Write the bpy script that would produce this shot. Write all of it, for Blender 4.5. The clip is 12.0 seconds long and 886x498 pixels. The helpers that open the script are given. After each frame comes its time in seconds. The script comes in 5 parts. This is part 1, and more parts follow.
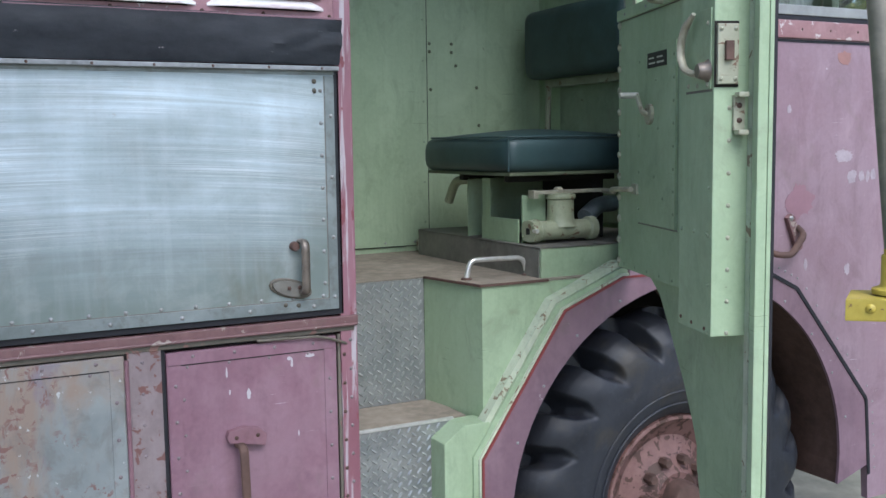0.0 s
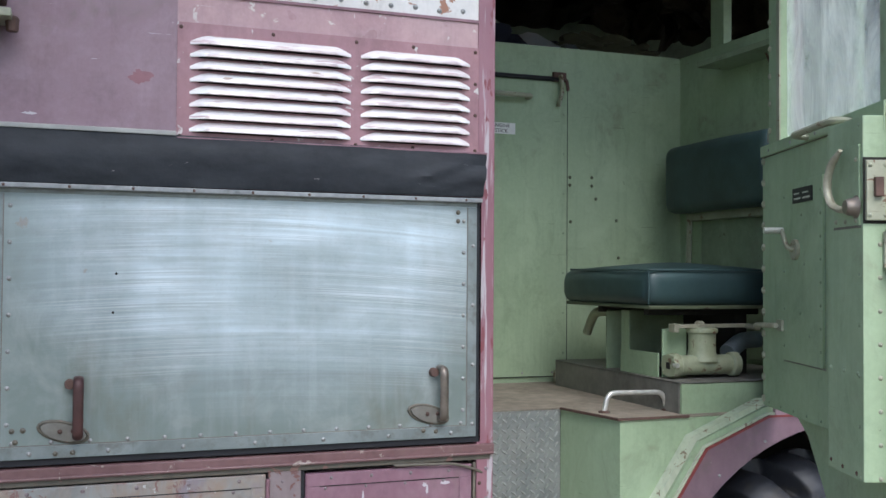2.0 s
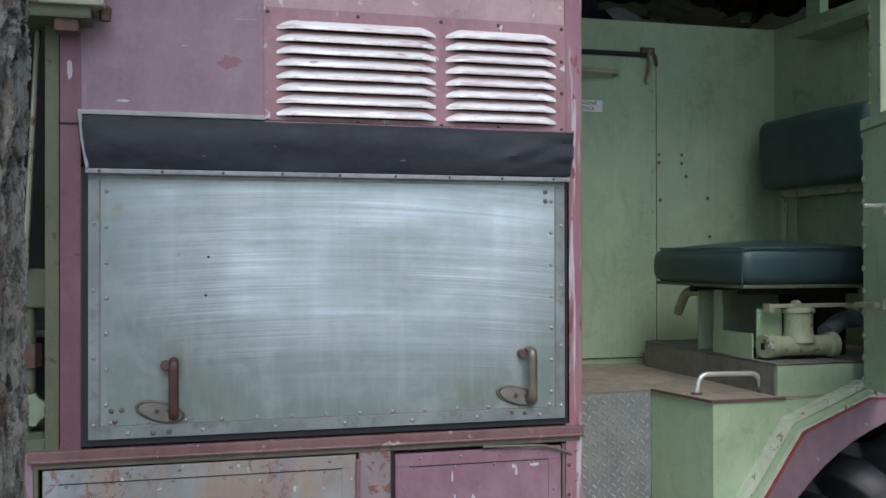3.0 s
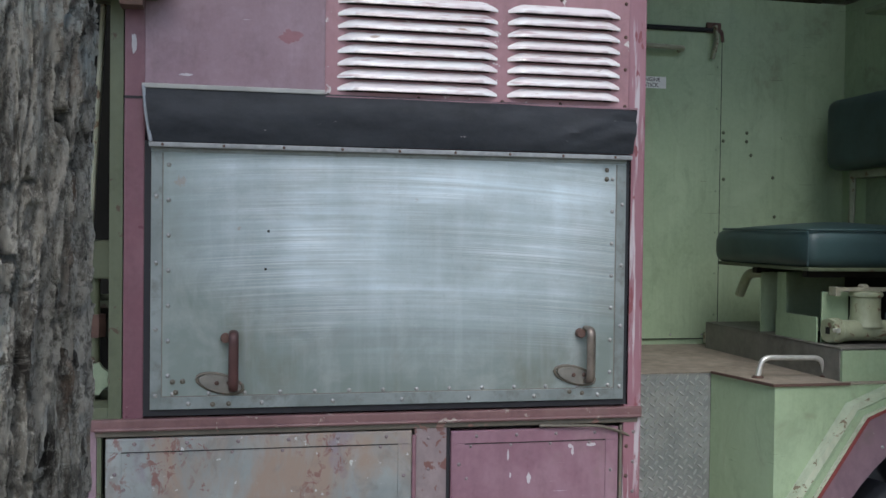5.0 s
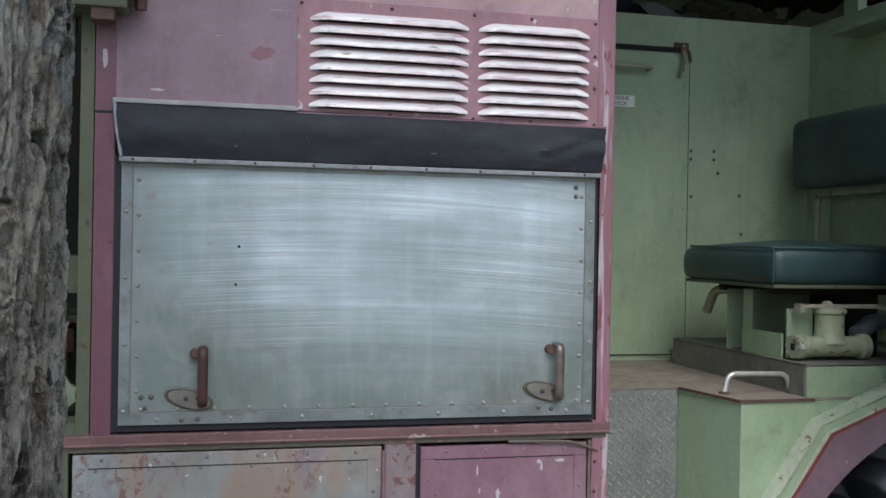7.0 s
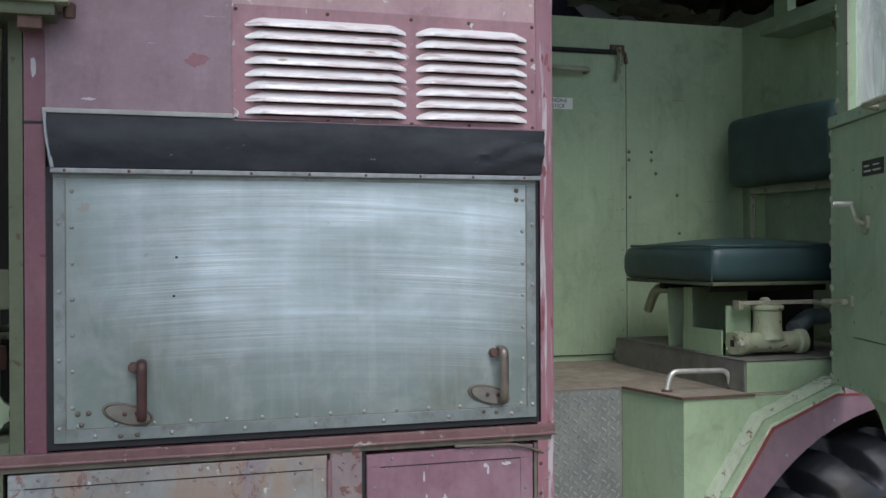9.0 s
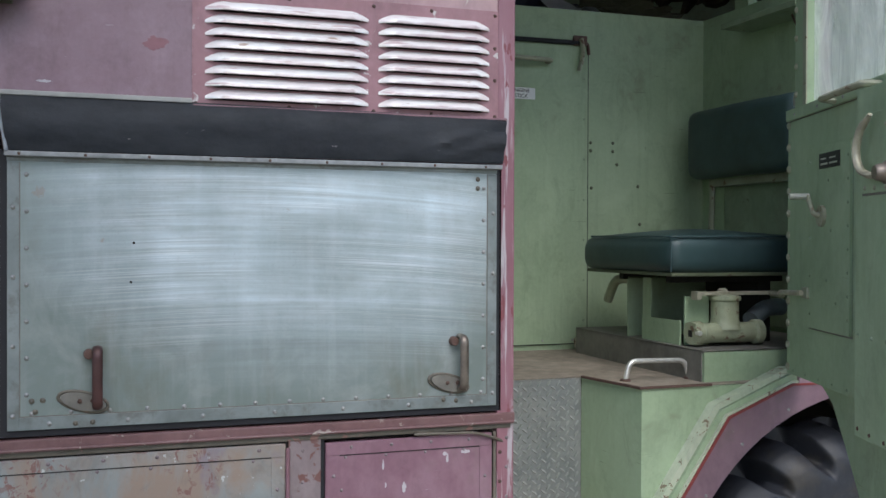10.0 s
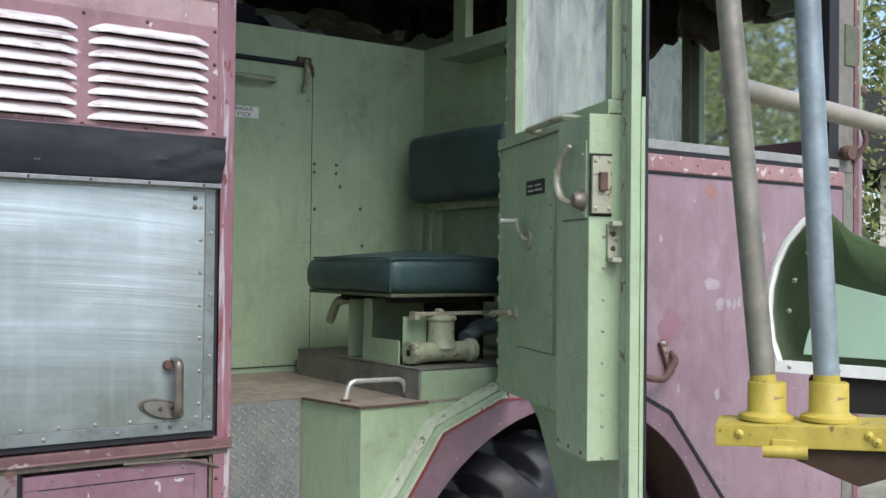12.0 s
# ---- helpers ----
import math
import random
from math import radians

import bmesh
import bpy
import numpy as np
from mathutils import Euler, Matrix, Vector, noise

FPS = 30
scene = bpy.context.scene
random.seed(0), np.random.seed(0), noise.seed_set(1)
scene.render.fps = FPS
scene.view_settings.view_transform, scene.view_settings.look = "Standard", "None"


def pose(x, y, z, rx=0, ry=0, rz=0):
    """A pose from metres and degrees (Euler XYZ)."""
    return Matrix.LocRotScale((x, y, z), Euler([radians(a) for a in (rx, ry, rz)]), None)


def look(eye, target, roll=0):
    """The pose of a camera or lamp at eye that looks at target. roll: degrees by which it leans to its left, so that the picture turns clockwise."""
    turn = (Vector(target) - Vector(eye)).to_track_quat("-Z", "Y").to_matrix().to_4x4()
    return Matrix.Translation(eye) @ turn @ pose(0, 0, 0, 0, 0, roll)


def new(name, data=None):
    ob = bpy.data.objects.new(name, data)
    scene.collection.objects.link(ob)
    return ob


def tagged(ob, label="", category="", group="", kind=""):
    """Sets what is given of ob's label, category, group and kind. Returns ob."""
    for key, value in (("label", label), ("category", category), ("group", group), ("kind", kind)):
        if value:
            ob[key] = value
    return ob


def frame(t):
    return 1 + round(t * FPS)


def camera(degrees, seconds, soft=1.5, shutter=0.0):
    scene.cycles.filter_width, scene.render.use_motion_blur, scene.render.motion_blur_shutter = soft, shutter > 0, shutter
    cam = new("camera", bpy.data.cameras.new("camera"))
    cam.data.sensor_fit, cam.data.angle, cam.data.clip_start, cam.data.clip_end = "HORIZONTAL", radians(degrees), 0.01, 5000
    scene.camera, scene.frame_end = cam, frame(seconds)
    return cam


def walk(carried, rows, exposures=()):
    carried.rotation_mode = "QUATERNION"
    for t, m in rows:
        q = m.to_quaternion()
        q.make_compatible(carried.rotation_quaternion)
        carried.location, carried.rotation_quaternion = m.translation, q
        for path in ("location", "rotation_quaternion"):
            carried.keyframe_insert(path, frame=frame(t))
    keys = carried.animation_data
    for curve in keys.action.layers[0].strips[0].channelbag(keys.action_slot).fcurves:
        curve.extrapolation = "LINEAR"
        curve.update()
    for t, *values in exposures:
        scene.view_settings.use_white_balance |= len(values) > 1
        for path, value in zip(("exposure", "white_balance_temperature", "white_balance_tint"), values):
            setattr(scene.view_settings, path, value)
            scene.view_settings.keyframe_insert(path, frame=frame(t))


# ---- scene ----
cam = camera(47.5, 12.0)
EXPOSURES = [(0.0, 1.05, 5780), (1.0, 1.18, 5830), (1.5, 1.17, 5930), (2.5, 0.87, 6030), (3.5, 0.72, 6080), (6.0, 0.68, 6110), (9.5, 0.72, 6110), (10.5, 0.89, 6130), (11.5, 1.03, 6150), (12.0, 1.11, 6250)]
PATH = [
    (0, (-1.112, -2.646, 1.825), (-0.184, -0.887, 1.617), -0.8),
    (0.3, (-1.111, -2.636, 1.828), (-0.1605, -0.8852, 1.6491), -0.30),
    (0.5, (-1.111, -2.633, 1.829), (-0.138, -0.891, 1.703), -0.1),
    (0.7, (-1.114, -2.637, 1.830), (-0.1276, -0.8975, 1.7925), 0.04),
    (1, (-1.122, -2.647, 1.83), (-0.136, -0.908, 1.885), 0.3),
    (1.5, (-1.125, -2.653, 1.828), (-0.236, -0.863, 1.902), -0.2),
    (1.7, (-1.130, -2.664, 1.825), (-0.3190, -0.8371, 1.9036), -0.09),
    (2, (-1.139, -2.676, 1.823), (-0.45, -0.8, 1.874), 0.4),
    (2.2, (-1.143, -2.670, 1.826), (-0.5203, -0.7693, 1.8419), 0.53),
    (2.5, (-1.144, -2.659, 1.832), (-0.568, -0.743, 1.85), 0.4),
    (3, (-1.136, -2.66, 1.824), (-0.609, -0.73, 1.836), -0.1),
    (3.5, (-1.134, -2.646, 1.824), (-0.672, -0.7, 1.814), -0.2),
    (5.5, (-1.142, -2.643, 1.829), (-0.733, -0.685, 1.792), 1.0),
    (6, (-1.146, -2.646, 1.822), (-0.749, -0.686, 1.796), 1.3),
    (6.5, (-1.154, -2.656, 1.832), (-0.746, -0.698, 1.819), 1.3),
    (7, (-1.143, -2.657, 1.832), (-0.667, -0.714, 1.825), 1.0),
    (9, (-1.135, -2.647, 1.835), (-0.551, -0.734, 1.837), -0.3),
    (9.5, (-1.134, -2.649, 1.832), (-0.502, -0.751, 1.832), 0.1),
    (10, (-1.13, -2.644, 1.829), (-0.475, -0.754, 1.812), 0.2),
    (10.5, (-1.122, -2.642, 1.83), (-0.432, -0.765, 1.806), 0.7),
    (11, (-1.112, -2.638, 1.827), (-0.333, -0.796, 1.806), 0.3),
    (11.2, (-1.107, -2.637, 1.826), (-0.2664, -0.8221, 1.8062), 0.31),
    (11.4, (-1.104, -2.636, 1.826), (-0.2041, -0.8499, 1.8107), 0.44),
    (11.5, (-1.103, -2.636, 1.826), (-0.154, -0.875, 1.826), 0.5),
    (11.7, (-1.104, -2.639, 1.827), (-0.0673, -0.9284, 1.8468), 0.58),
    (11.9, (-1.105, -2.646, 1.829), (-0.0032, -0.9770, 1.8544), 0.60),
    (12, (-1.106, -2.65, 1.83), (0.025, -1.001, 1.858), 0.6),
]
walk(cam, [(t, look(eye, target, roll)) for t, eye, target, roll in PATH], [(t, stops, kelvin, 10.0) for t, stops, kelvin in EXPOSURES])


# ---------------------------------------------------------------- world and light
world = bpy.data.worlds.new("world")
scene.world = world
world.use_nodes = True
wn = world.node_tree
sky = wn.nodes.new("ShaderNodeTexSky")
sky.sky_type = "NISHITA"
sky.sun_disc = False
sky.sun_elevation = radians(52)
sky.sun_rotation = radians(188)
sky.air_density, sky.dust_density, sky.ozone_density = 1.0, 2.3, 1.0
wn.links.new(sky.outputs["Color"], wn.nodes["Background"].inputs["Color"])
wn.nodes["Background"].inputs["Strength"].default_value = 0.125
sun = new("sun", bpy.data.lights.new("sun", "SUN"))
sun.data.energy, sun.data.angle, sun.data.color = 1.5, radians(35), (1.0, 0.98, 0.95)
sun.matrix_world = look((-1.7, -12, 16), (0, 0, 1))


# ---------------------------------------------------------------- materials
class Nodes:
    """A small wrapper that strings shader nodes together."""

    def __init__(self, name):
        self.mat = bpy.data.materials.new(name)
        self.mat.use_nodes = True
        self.tree = self.mat.node_tree
        self.bsdf = self.tree.nodes["Principled BSDF"]
        self.coord = self.tree.nodes.new("ShaderNodeTexCoord").outputs["Object"]

    def node(self, kind, **values):
        n = self.tree.nodes.new(kind)
        for key, value in values.items():
            n.inputs[key].default_value = value
        return n

    def link(self, a, b):
        self.tree.links.new(a, b)

    def mapping(self, scale, offset=(0, 0, 0)):
        m = self.node("ShaderNodeMapping", Scale=scale, Location=offset)
        self.link(self.coord, m.inputs["Vector"])
        return m.outputs["Vector"]

    def noise(self, scale, detail=5.0, rough=0.6, stretch=(1, 1, 1), offset=(0, 0, 0), distortion=0.0):
        n = self.node("ShaderNodeTexNoise", Scale=scale, Detail=detail, Roughness=rough, Distortion=distortion)
        self.link(self.mapping(stretch, offset), n.inputs["Vector"])
        return n.outputs["Fac"]

    def ramp(self, fac, a, b, low=0.0, high=1.0):
        r = self.node("ShaderNodeMapRange")
        r.clamp = True
        for key, value in (("From Min", a), ("From Max", b), ("To Min", low), ("To Max", high)):
            r.inputs[key].default_value = value
        self.link(fac, r.inputs["Value"])
        return r.outputs["Result"]

    def times(self, a, b):
        m = self.node("ShaderNodeMath")
        m.operation = "MULTIPLY"
        self.link(a, m.inputs[0])
        if isinstance(b, float):
            m.inputs[1].default_value = b
        else:
            self.link(b, m.inputs[1])
        return m.outputs[0]

    def mix(self, fac, a, b):
        m = self.tree.nodes.new("ShaderNodeMix")
        m.data_type = "RGBA"
        self.link(fac, m.inputs[0])
        for socket, value in ((m.inputs[6], a), (m.inputs[7], b)):
            if isinstance(value, tuple):
                socket.default_value = (*value, 1)
            else:
                self.link(value, socket)
        return m.outputs[2]

    def bump(self, height, strength=0.2, distance=0.002):
        b = self.node("ShaderNodeBump", Strength=strength, Distance=distance)
        self.link(height, b.inputs["Height"])
        self.link(b.outputs["Normal"], self.bsdf.inputs["Normal"])

    def done(self, color, rough=0.5, metal=0.0, spec=0.5):
        for key, value in (("Base Color", color), ("Roughness", rough), ("Metallic", metal), ("Specular IOR Level", spec)):
            socket = self.bsdf.inputs[key]
            if isinstance(value, tuple):
                socket.default_value = (*value, 1)
            elif isinstance(value, (int, float)):
                socket.default_value = value
            else:
                self.link(value, socket)
        return self.mat


def paint(name, a, b, chip, rough=0.45, chips=0.70, streak=True, bump=0.15, grime=(0.13, 0.11, 0.085)):
    """Old brushed paint: two tones at large scale, faded clouds, runs of dirt, scratches, specks of another colour where it has chipped."""
    m = Nodes(name)
    dull = tuple(c * 0.52 for c in a)
    faded = tuple(min(1, c * 1.28 + 0.03) for c in b)
    color = m.mix(m.ramp(m.noise(2.2, 4), 0.3, 0.7), a, b)
    color = m.mix(m.ramp(m.noise(6.5, 6, 0.62, (1, 1, 0.8), (5, 8, 1), 0.5), 0.50, 0.70, 0.0, 0.42), color, faded)
    color = m.mix(m.ramp(m.noise(9.0, 7, 0.66, (1, 1, 0.6), (2, 5, 9), 0.7), 0.52, 0.66, 0.0, 0.32), color, dull)
    if streak:
        run = m.noise(5.0, 7, 0.68, (4.5, 4.5, 0.30), (3, 1, 2))
        color = m.mix(m.ramp(run, 0.50, 0.72, 0.0, 0.30), color, tuple(c * 0.6 + g * 0.15 for c, g in zip(a, grime)))
    stain = m.noise(1.6, 6, 0.68, (1, 1, 0.7), (11, 3, 6), 0.5)
    color = m.mix(m.ramp(stain, 0.50, 0.75, 0.0, 0.34), color, dull)
    dirt = m.times(m.ramp(m.noise(3.4, 7, 0.7, (1, 1, 0.7), (8, 2, 4), 0.8), 0.55, 0.68), m.ramp(m.noise(30.0, 5, 0.7), 0.40, 0.60))
    color = m.mix(m.times(dirt, 0.55), color, grime)
    fine = m.noise(60.0, 4, 0.7)
    color = m.mix(m.ramp(fine, 0.35, 0.75, 0.0, 0.22), color, tuple(min(1, c * 1.35) for c in b))
    scratch = m.times(m.ramp(m.noise(10.0, 5, 0.6, (0.7, 1, 14.0), (4, 4, 4), 0.3), 0.665, 0.69), m.ramp(m.noise(4.0, 3, 0.5, (1, 1, 1), (9, 9, 2)), 0.52, 0.60))
    color = m.mix(m.times(scratch, 0.6), color, chip)
    spots = m.noise(22.0, 7, 0.62, (1, 1, 1), (7, 2, 5), 0.6)
    color = m.mix(m.ramp(spots, chips, chips + 0.02), color, chip)
    m.bump(m.noise(35.0, 6, 0.6), bump)
    return m.done(color, m.ramp(m.noise(9.0, 4), 0.3, 0.7, rough - 0.1, rough + 0.15))


def plain(name, color, rough=0.6, metal=0.0, vary=0.25, scale=30.0, bump=0.2):
    m = Nodes(name)
    dark = tuple(c * (1 - vary) for c in color)
    light = tuple(min(1.0, c * (1 + vary)) for c in color)
    c = m.mix(m.ramp(m.noise(scale * 0.15, 4, 0.6), 0.3, 0.7), dark, color)
    c = m.mix(m.ramp(m.noise(scale, 5, 0.65), 0.4, 0.75, 0, 0.6), c, light)
    m.bump(m.noise(scale * 2, 5), bump)
    return m.done(c, rough, metal)


CLAMP = plain("dull_clamp_steel", (0.30, 0.31, 0.315), 0.4, 0.45, 0.5, 30)
PURPLE = paint("faded_maroon_paint", (0.228, 0.140, 0.168), (0.290, 0.205, 0.238), (0.60, 0.55, 0.57), 0.38, 0.72)
MAGENTA = paint("deep_maroon_paint", (0.192, 0.090, 0.122), (0.262, 0.162, 0.196), (0.50, 0.44, 0.47), 0.40, 0.70)
MAROON = paint("maroon_trim_paint", (0.165, 0.072, 0.09), (0.26, 0.15, 0.175), (0.46, 0.42, 0.40), 0.45, 0.665)
GREEN = paint("pale_green_paint", (0.290, 0.385, 0.238), (0.328, 0.42, 0.275), (0.16, 0.19, 0.12), 0.48, 0.735)
GREEN_DARK = paint("dusty_green_paint", (0.20, 0.26, 0.17), (0.26, 0.32, 0.22), (0.11, 0.08, 0.05), 0.6, 0.67)
STEEL_GREEN = paint("worn_green_metal", (0.25, 0.265, 0.185), (0.36, 0.36, 0.27), (0.15, 0.09, 0.055), 0.45, 0.60)
YELLOW = paint("yellow_paint", (0.36, 0.275, 0.03), (0.46, 0.37, 0.07), (0.17, 0.10, 0.045), 0.5, 0.615)
RED = plain("red_edge_paint", (0.24, 0.045, 0.045), 0.5)
HANDLE = plain("worn_handle_steel", (0.22, 0.185, 0.155), 0.38, 0.6, 0.5, 30)
PUMP_GREEN = paint("oily_green_paint", (0.26, 0.29, 0.175), (0.37, 0.39, 0.27), (0.16, 0.10, 0.06), 0.42, 0.60)
# Darkened copy of the green, with the bay's shade in the colour.
SHADED_GREEN = paint("shadowed_olive_paint", (0.075, 0.09, 0.05), (0.11, 0.125, 0.075), (0.07, 0.045, 0.03), 0.6, 0.62)
BLACK_RUBBER = plain("black_rubber", (0.012, 0.012, 0.016), 0.65, 0, 0.3)
# Near black; in recesses and under the seat it stands for shade.
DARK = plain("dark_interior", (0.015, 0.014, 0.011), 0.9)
RUST = plain("rusty_steel", (0.115, 0.066, 0.052), 0.75, 0.1, 0.45, 25, 0.4)
PIPE_BROWN = plain("stained_pipe", (0.24, 0.225, 0.185), 0.5, 0.3, 0.45, 18, 0.15)
PIPE_BLUE = plain("bluish_galvanised_pipe", (0.29, 0.345, 0.37), 0.42, 0.4, 0.4, 18, 0.15)
PIPE = plain("galvanised_pipe", (0.36, 0.36, 0.34), 0.5, 0.5, 0.3, 14, 0.15)
RIVET = plain("rivet_steel", (0.36, 0.36, 0.35), 0.45, 0.5, 0.35, 60)
PAINTED_RIVET = plain("painted_rivet", (0.27, 0.215, 0.225), 0.5, 0.1, 0.45, 50)
CHROME = plain("worn_bare_metal", (0.66, 0.65, 0.61), 0.32, 0.55, 0.25, 40)
VINYL = plain("dark_teal_vinyl", (0.030, 0.058, 0.060), 0.46, 0, 0.45, 9, 0.25)
WHITE = plain("white_enamel", (0.75, 0.76, 0.74), 0.4, 0, 0.15, 20)
PAPER = plain("white_paper", (0.62, 0.64, 0.68), 0.7, 0, 0.05)
INK = plain("black_ink", (0.02, 0.02, 0.02), 0.6, 0, 0.0)
GRIME = plain("dirty_bare_plate", (0.19, 0.18, 0.155), 0.7, 0.1, 0.4, 20, 0.3)
FLOOR = plain("dusty_floor", (0.29, 0.245, 0.195), 0.85, 0, 0.45, 25, 0.4)


def aluminium():
    """Dull oxidised sheet with long bowed strokes; a reflection of the sky is painted bright over its middle."""
    m = Nodes("scuffed_aluminium")
    parts = m.tree.nodes.new("ShaderNodeSeparateXYZ")
    m.link(m.mapping((1, 1, 1), (0.75, 0, 0)), parts.inputs[0])
    bow = m.times(m.times(parts.outputs[0], parts.outputs[0]), 0.075)
    lift = m.node("ShaderNodeMath")
    m.link(parts.outputs[2], lift.inputs[0])
    m.link(bow, lift.inputs[1])

    def stroke(fine, scale, along, seed):
        swept = m.tree.nodes.new("ShaderNodeCombineXYZ")
        swept.inputs[1].default_value = seed
        m.link(m.times(parts.outputs[0], along), swept.inputs[0])
        m.link(m.times(lift.outputs[0], fine), swept.inputs[2])
        n = m.node("ShaderNodeTexNoise", Scale=scale, Detail=4.0, Roughness=0.6, Distortion=0.25)
        m.link(swept.outputs[0], n.inputs["Vector"])
        return n.outputs["Fac"]

    # Soft bright oval: the sky's sheen put into the base colour.
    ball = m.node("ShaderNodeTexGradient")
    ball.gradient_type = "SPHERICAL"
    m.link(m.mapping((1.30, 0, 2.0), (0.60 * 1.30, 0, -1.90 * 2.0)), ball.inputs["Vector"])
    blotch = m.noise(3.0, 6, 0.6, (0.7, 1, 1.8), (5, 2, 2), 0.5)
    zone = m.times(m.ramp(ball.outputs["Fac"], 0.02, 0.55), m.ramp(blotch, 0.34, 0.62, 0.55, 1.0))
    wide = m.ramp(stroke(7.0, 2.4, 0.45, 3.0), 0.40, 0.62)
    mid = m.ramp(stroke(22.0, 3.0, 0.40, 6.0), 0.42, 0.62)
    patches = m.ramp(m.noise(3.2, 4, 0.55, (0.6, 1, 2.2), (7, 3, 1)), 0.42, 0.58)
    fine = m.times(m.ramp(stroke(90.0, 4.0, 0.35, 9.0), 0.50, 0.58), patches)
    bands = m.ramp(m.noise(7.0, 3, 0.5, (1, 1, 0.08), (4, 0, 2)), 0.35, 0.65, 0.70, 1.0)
    sky_sheen = m.times(m.times(zone, bands), m.times(m.ramp(wide, 0, 1, 0.62, 1.0), m.ramp(mid, 0, 1, 0.74, 1.0)))
    c = m.mix(m.ramp(m.noise(1.3, 4, 0.6, (0.7, 1, 1.5), (2, 0, 1), 0.4), 0.3, 0.7), (0.17, 0.205, 0.187), (0.25, 0.295, 0.28))
    c = m.mix(m.ramp(m.noise(6.0, 7, 0.68, (1, 1, 1.0), (9, 1, 3), 0.4), 0.48, 0.70, 0, 0.6), c, (0.36, 0.39, 0.38))
    c = m.mix(m.ramp(m.noise(3.4, 7, 0.66, (1, 1, 0.8), (1, 1, 8), 0.6), 0.52, 0.68, 0, 0.6), c, (0.17, 0.17, 0.13))
    c = m.mix(m.ramp(m.noise(9.0, 5, 0.6, (2.6, 1, 0.22), (6, 2, 3)), 0.50, 0.72, 0, 0.30), c, (0.40, 0.43, 0.43))
    c = m.mix(m.times(sky_sheen, 0.95), c, (0.70, 0.815, 0.885))
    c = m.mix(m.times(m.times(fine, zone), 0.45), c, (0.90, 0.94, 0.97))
    c = m.mix(m.times(m.times(m.ramp(stroke(70.0, 4.0, 0.5, 14.0), 0.58, 0.64), patches), 0.30), c, (0.24, 0.27, 0.28))
    c = m.mix(m.ramp(m.noise(120.0, 4, 0.7), 0.55, 0.75, 0, 0.22), c, (0.20, 0.22, 0.21))
    c = m.mix(m.ramp(m.noise(13.0, 6, 0.6, (1, 1, 1), (3, 9, 9)), 0.70, 0.74, 0, 0.45), c, (0.30, 0.21, 0.15))
    m.bump(m.noise(2.2, 3, 0.5, (1, 1, 1), (3, 1, 1)), 0.35, 0.02)
    return m.done(c, m.ramp(sky_sheen, 0, 1, 0.52, 0.34), 0.45)


ALU = aluminium()


def edge_metal():
    """Grey riveting strip, dirty in streaks along and across."""
    m = Nodes("dirty_edge_strip")
    c = m.mix(m.ramp(m.noise(5.0, 6, 0.65, (1, 1, 1), (2, 3, 4), 0.4), 0.35, 0.65), (0.17, 0.195, 0.19), (0.28, 0.315, 0.315))
    c = m.mix(m.ramp(m.noise(16.0, 6, 0.7, (1, 1, 1), (7, 1, 2)), 0.52, 0.66, 0, 0.6), c, (0.13, 0.125, 0.11))
    m.bump(m.noise(60.0, 5), 0.15)
    return m.done(c, 0.42, 0.4)


STRIP = edge_metal()


def canvas():
    """Black proofed cloth, dusty in clouds, with flecks of pale paint."""
    m = Nodes("black_canvas")
    c = m.mix(m.ramp(m.noise(6.0, 6, 0.65, (0.6, 1, 1.6), (1, 2, 3)), 0.40, 0.65), (0.024, 0.029, 0.038), (0.058, 0.066, 0.078))
    c = m.mix(m.ramp(m.noise(40.0, 5, 0.7), 0.45, 0.75, 0, 0.5), c, (0.055, 0.058, 0.066))
    flecks = m.times(m.ramp(m.noise(34.0, 6, 0.6, (0.5, 1, 1), (4, 6, 6)), 0.69, 0.71), m.ramp(m.noise(5.0, 3, 0.5, (1, 1, 1), (6, 1, 1)), 0.50, 0.56))
    c = m.mix(flecks, c, (0.34, 0.33, 0.33))
    m.bump(m.noise(90.0, 5), 0.3)
    return m.done(c, 0.58)


CANVAS = canvas()


def tyre_rubber():
    """Blue-black rubber with brown dust in patches and pale scuffs."""
    m = Nodes("tyre_rubber")
    c = m.mix(m.ramp(m.noise(5.0, 6, 0.65), 0.35, 0.68), (0.016, 0.018, 0.024), (0.036, 0.039, 0.048))
    c = m.mix(m.ramp(m.noise(6.0, 7, 0.68, (1, 1, 1), (3, 6, 2), 0.5), 0.52, 0.68, 0, 0.6), c, (0.062, 0.052, 0.037))
    c = m.mix(m.ramp(m.noise(28.0, 6, 0.7, (1, 1, 1), (5, 1, 2)), 0.56, 0.72, 0, 0.35), c, (0.075, 0.080, 0.090))
    m.bump(m.noise(50.0, 6), 0.35)
    return m.done(c, 0.50)


TYRE = tyre_rubber()


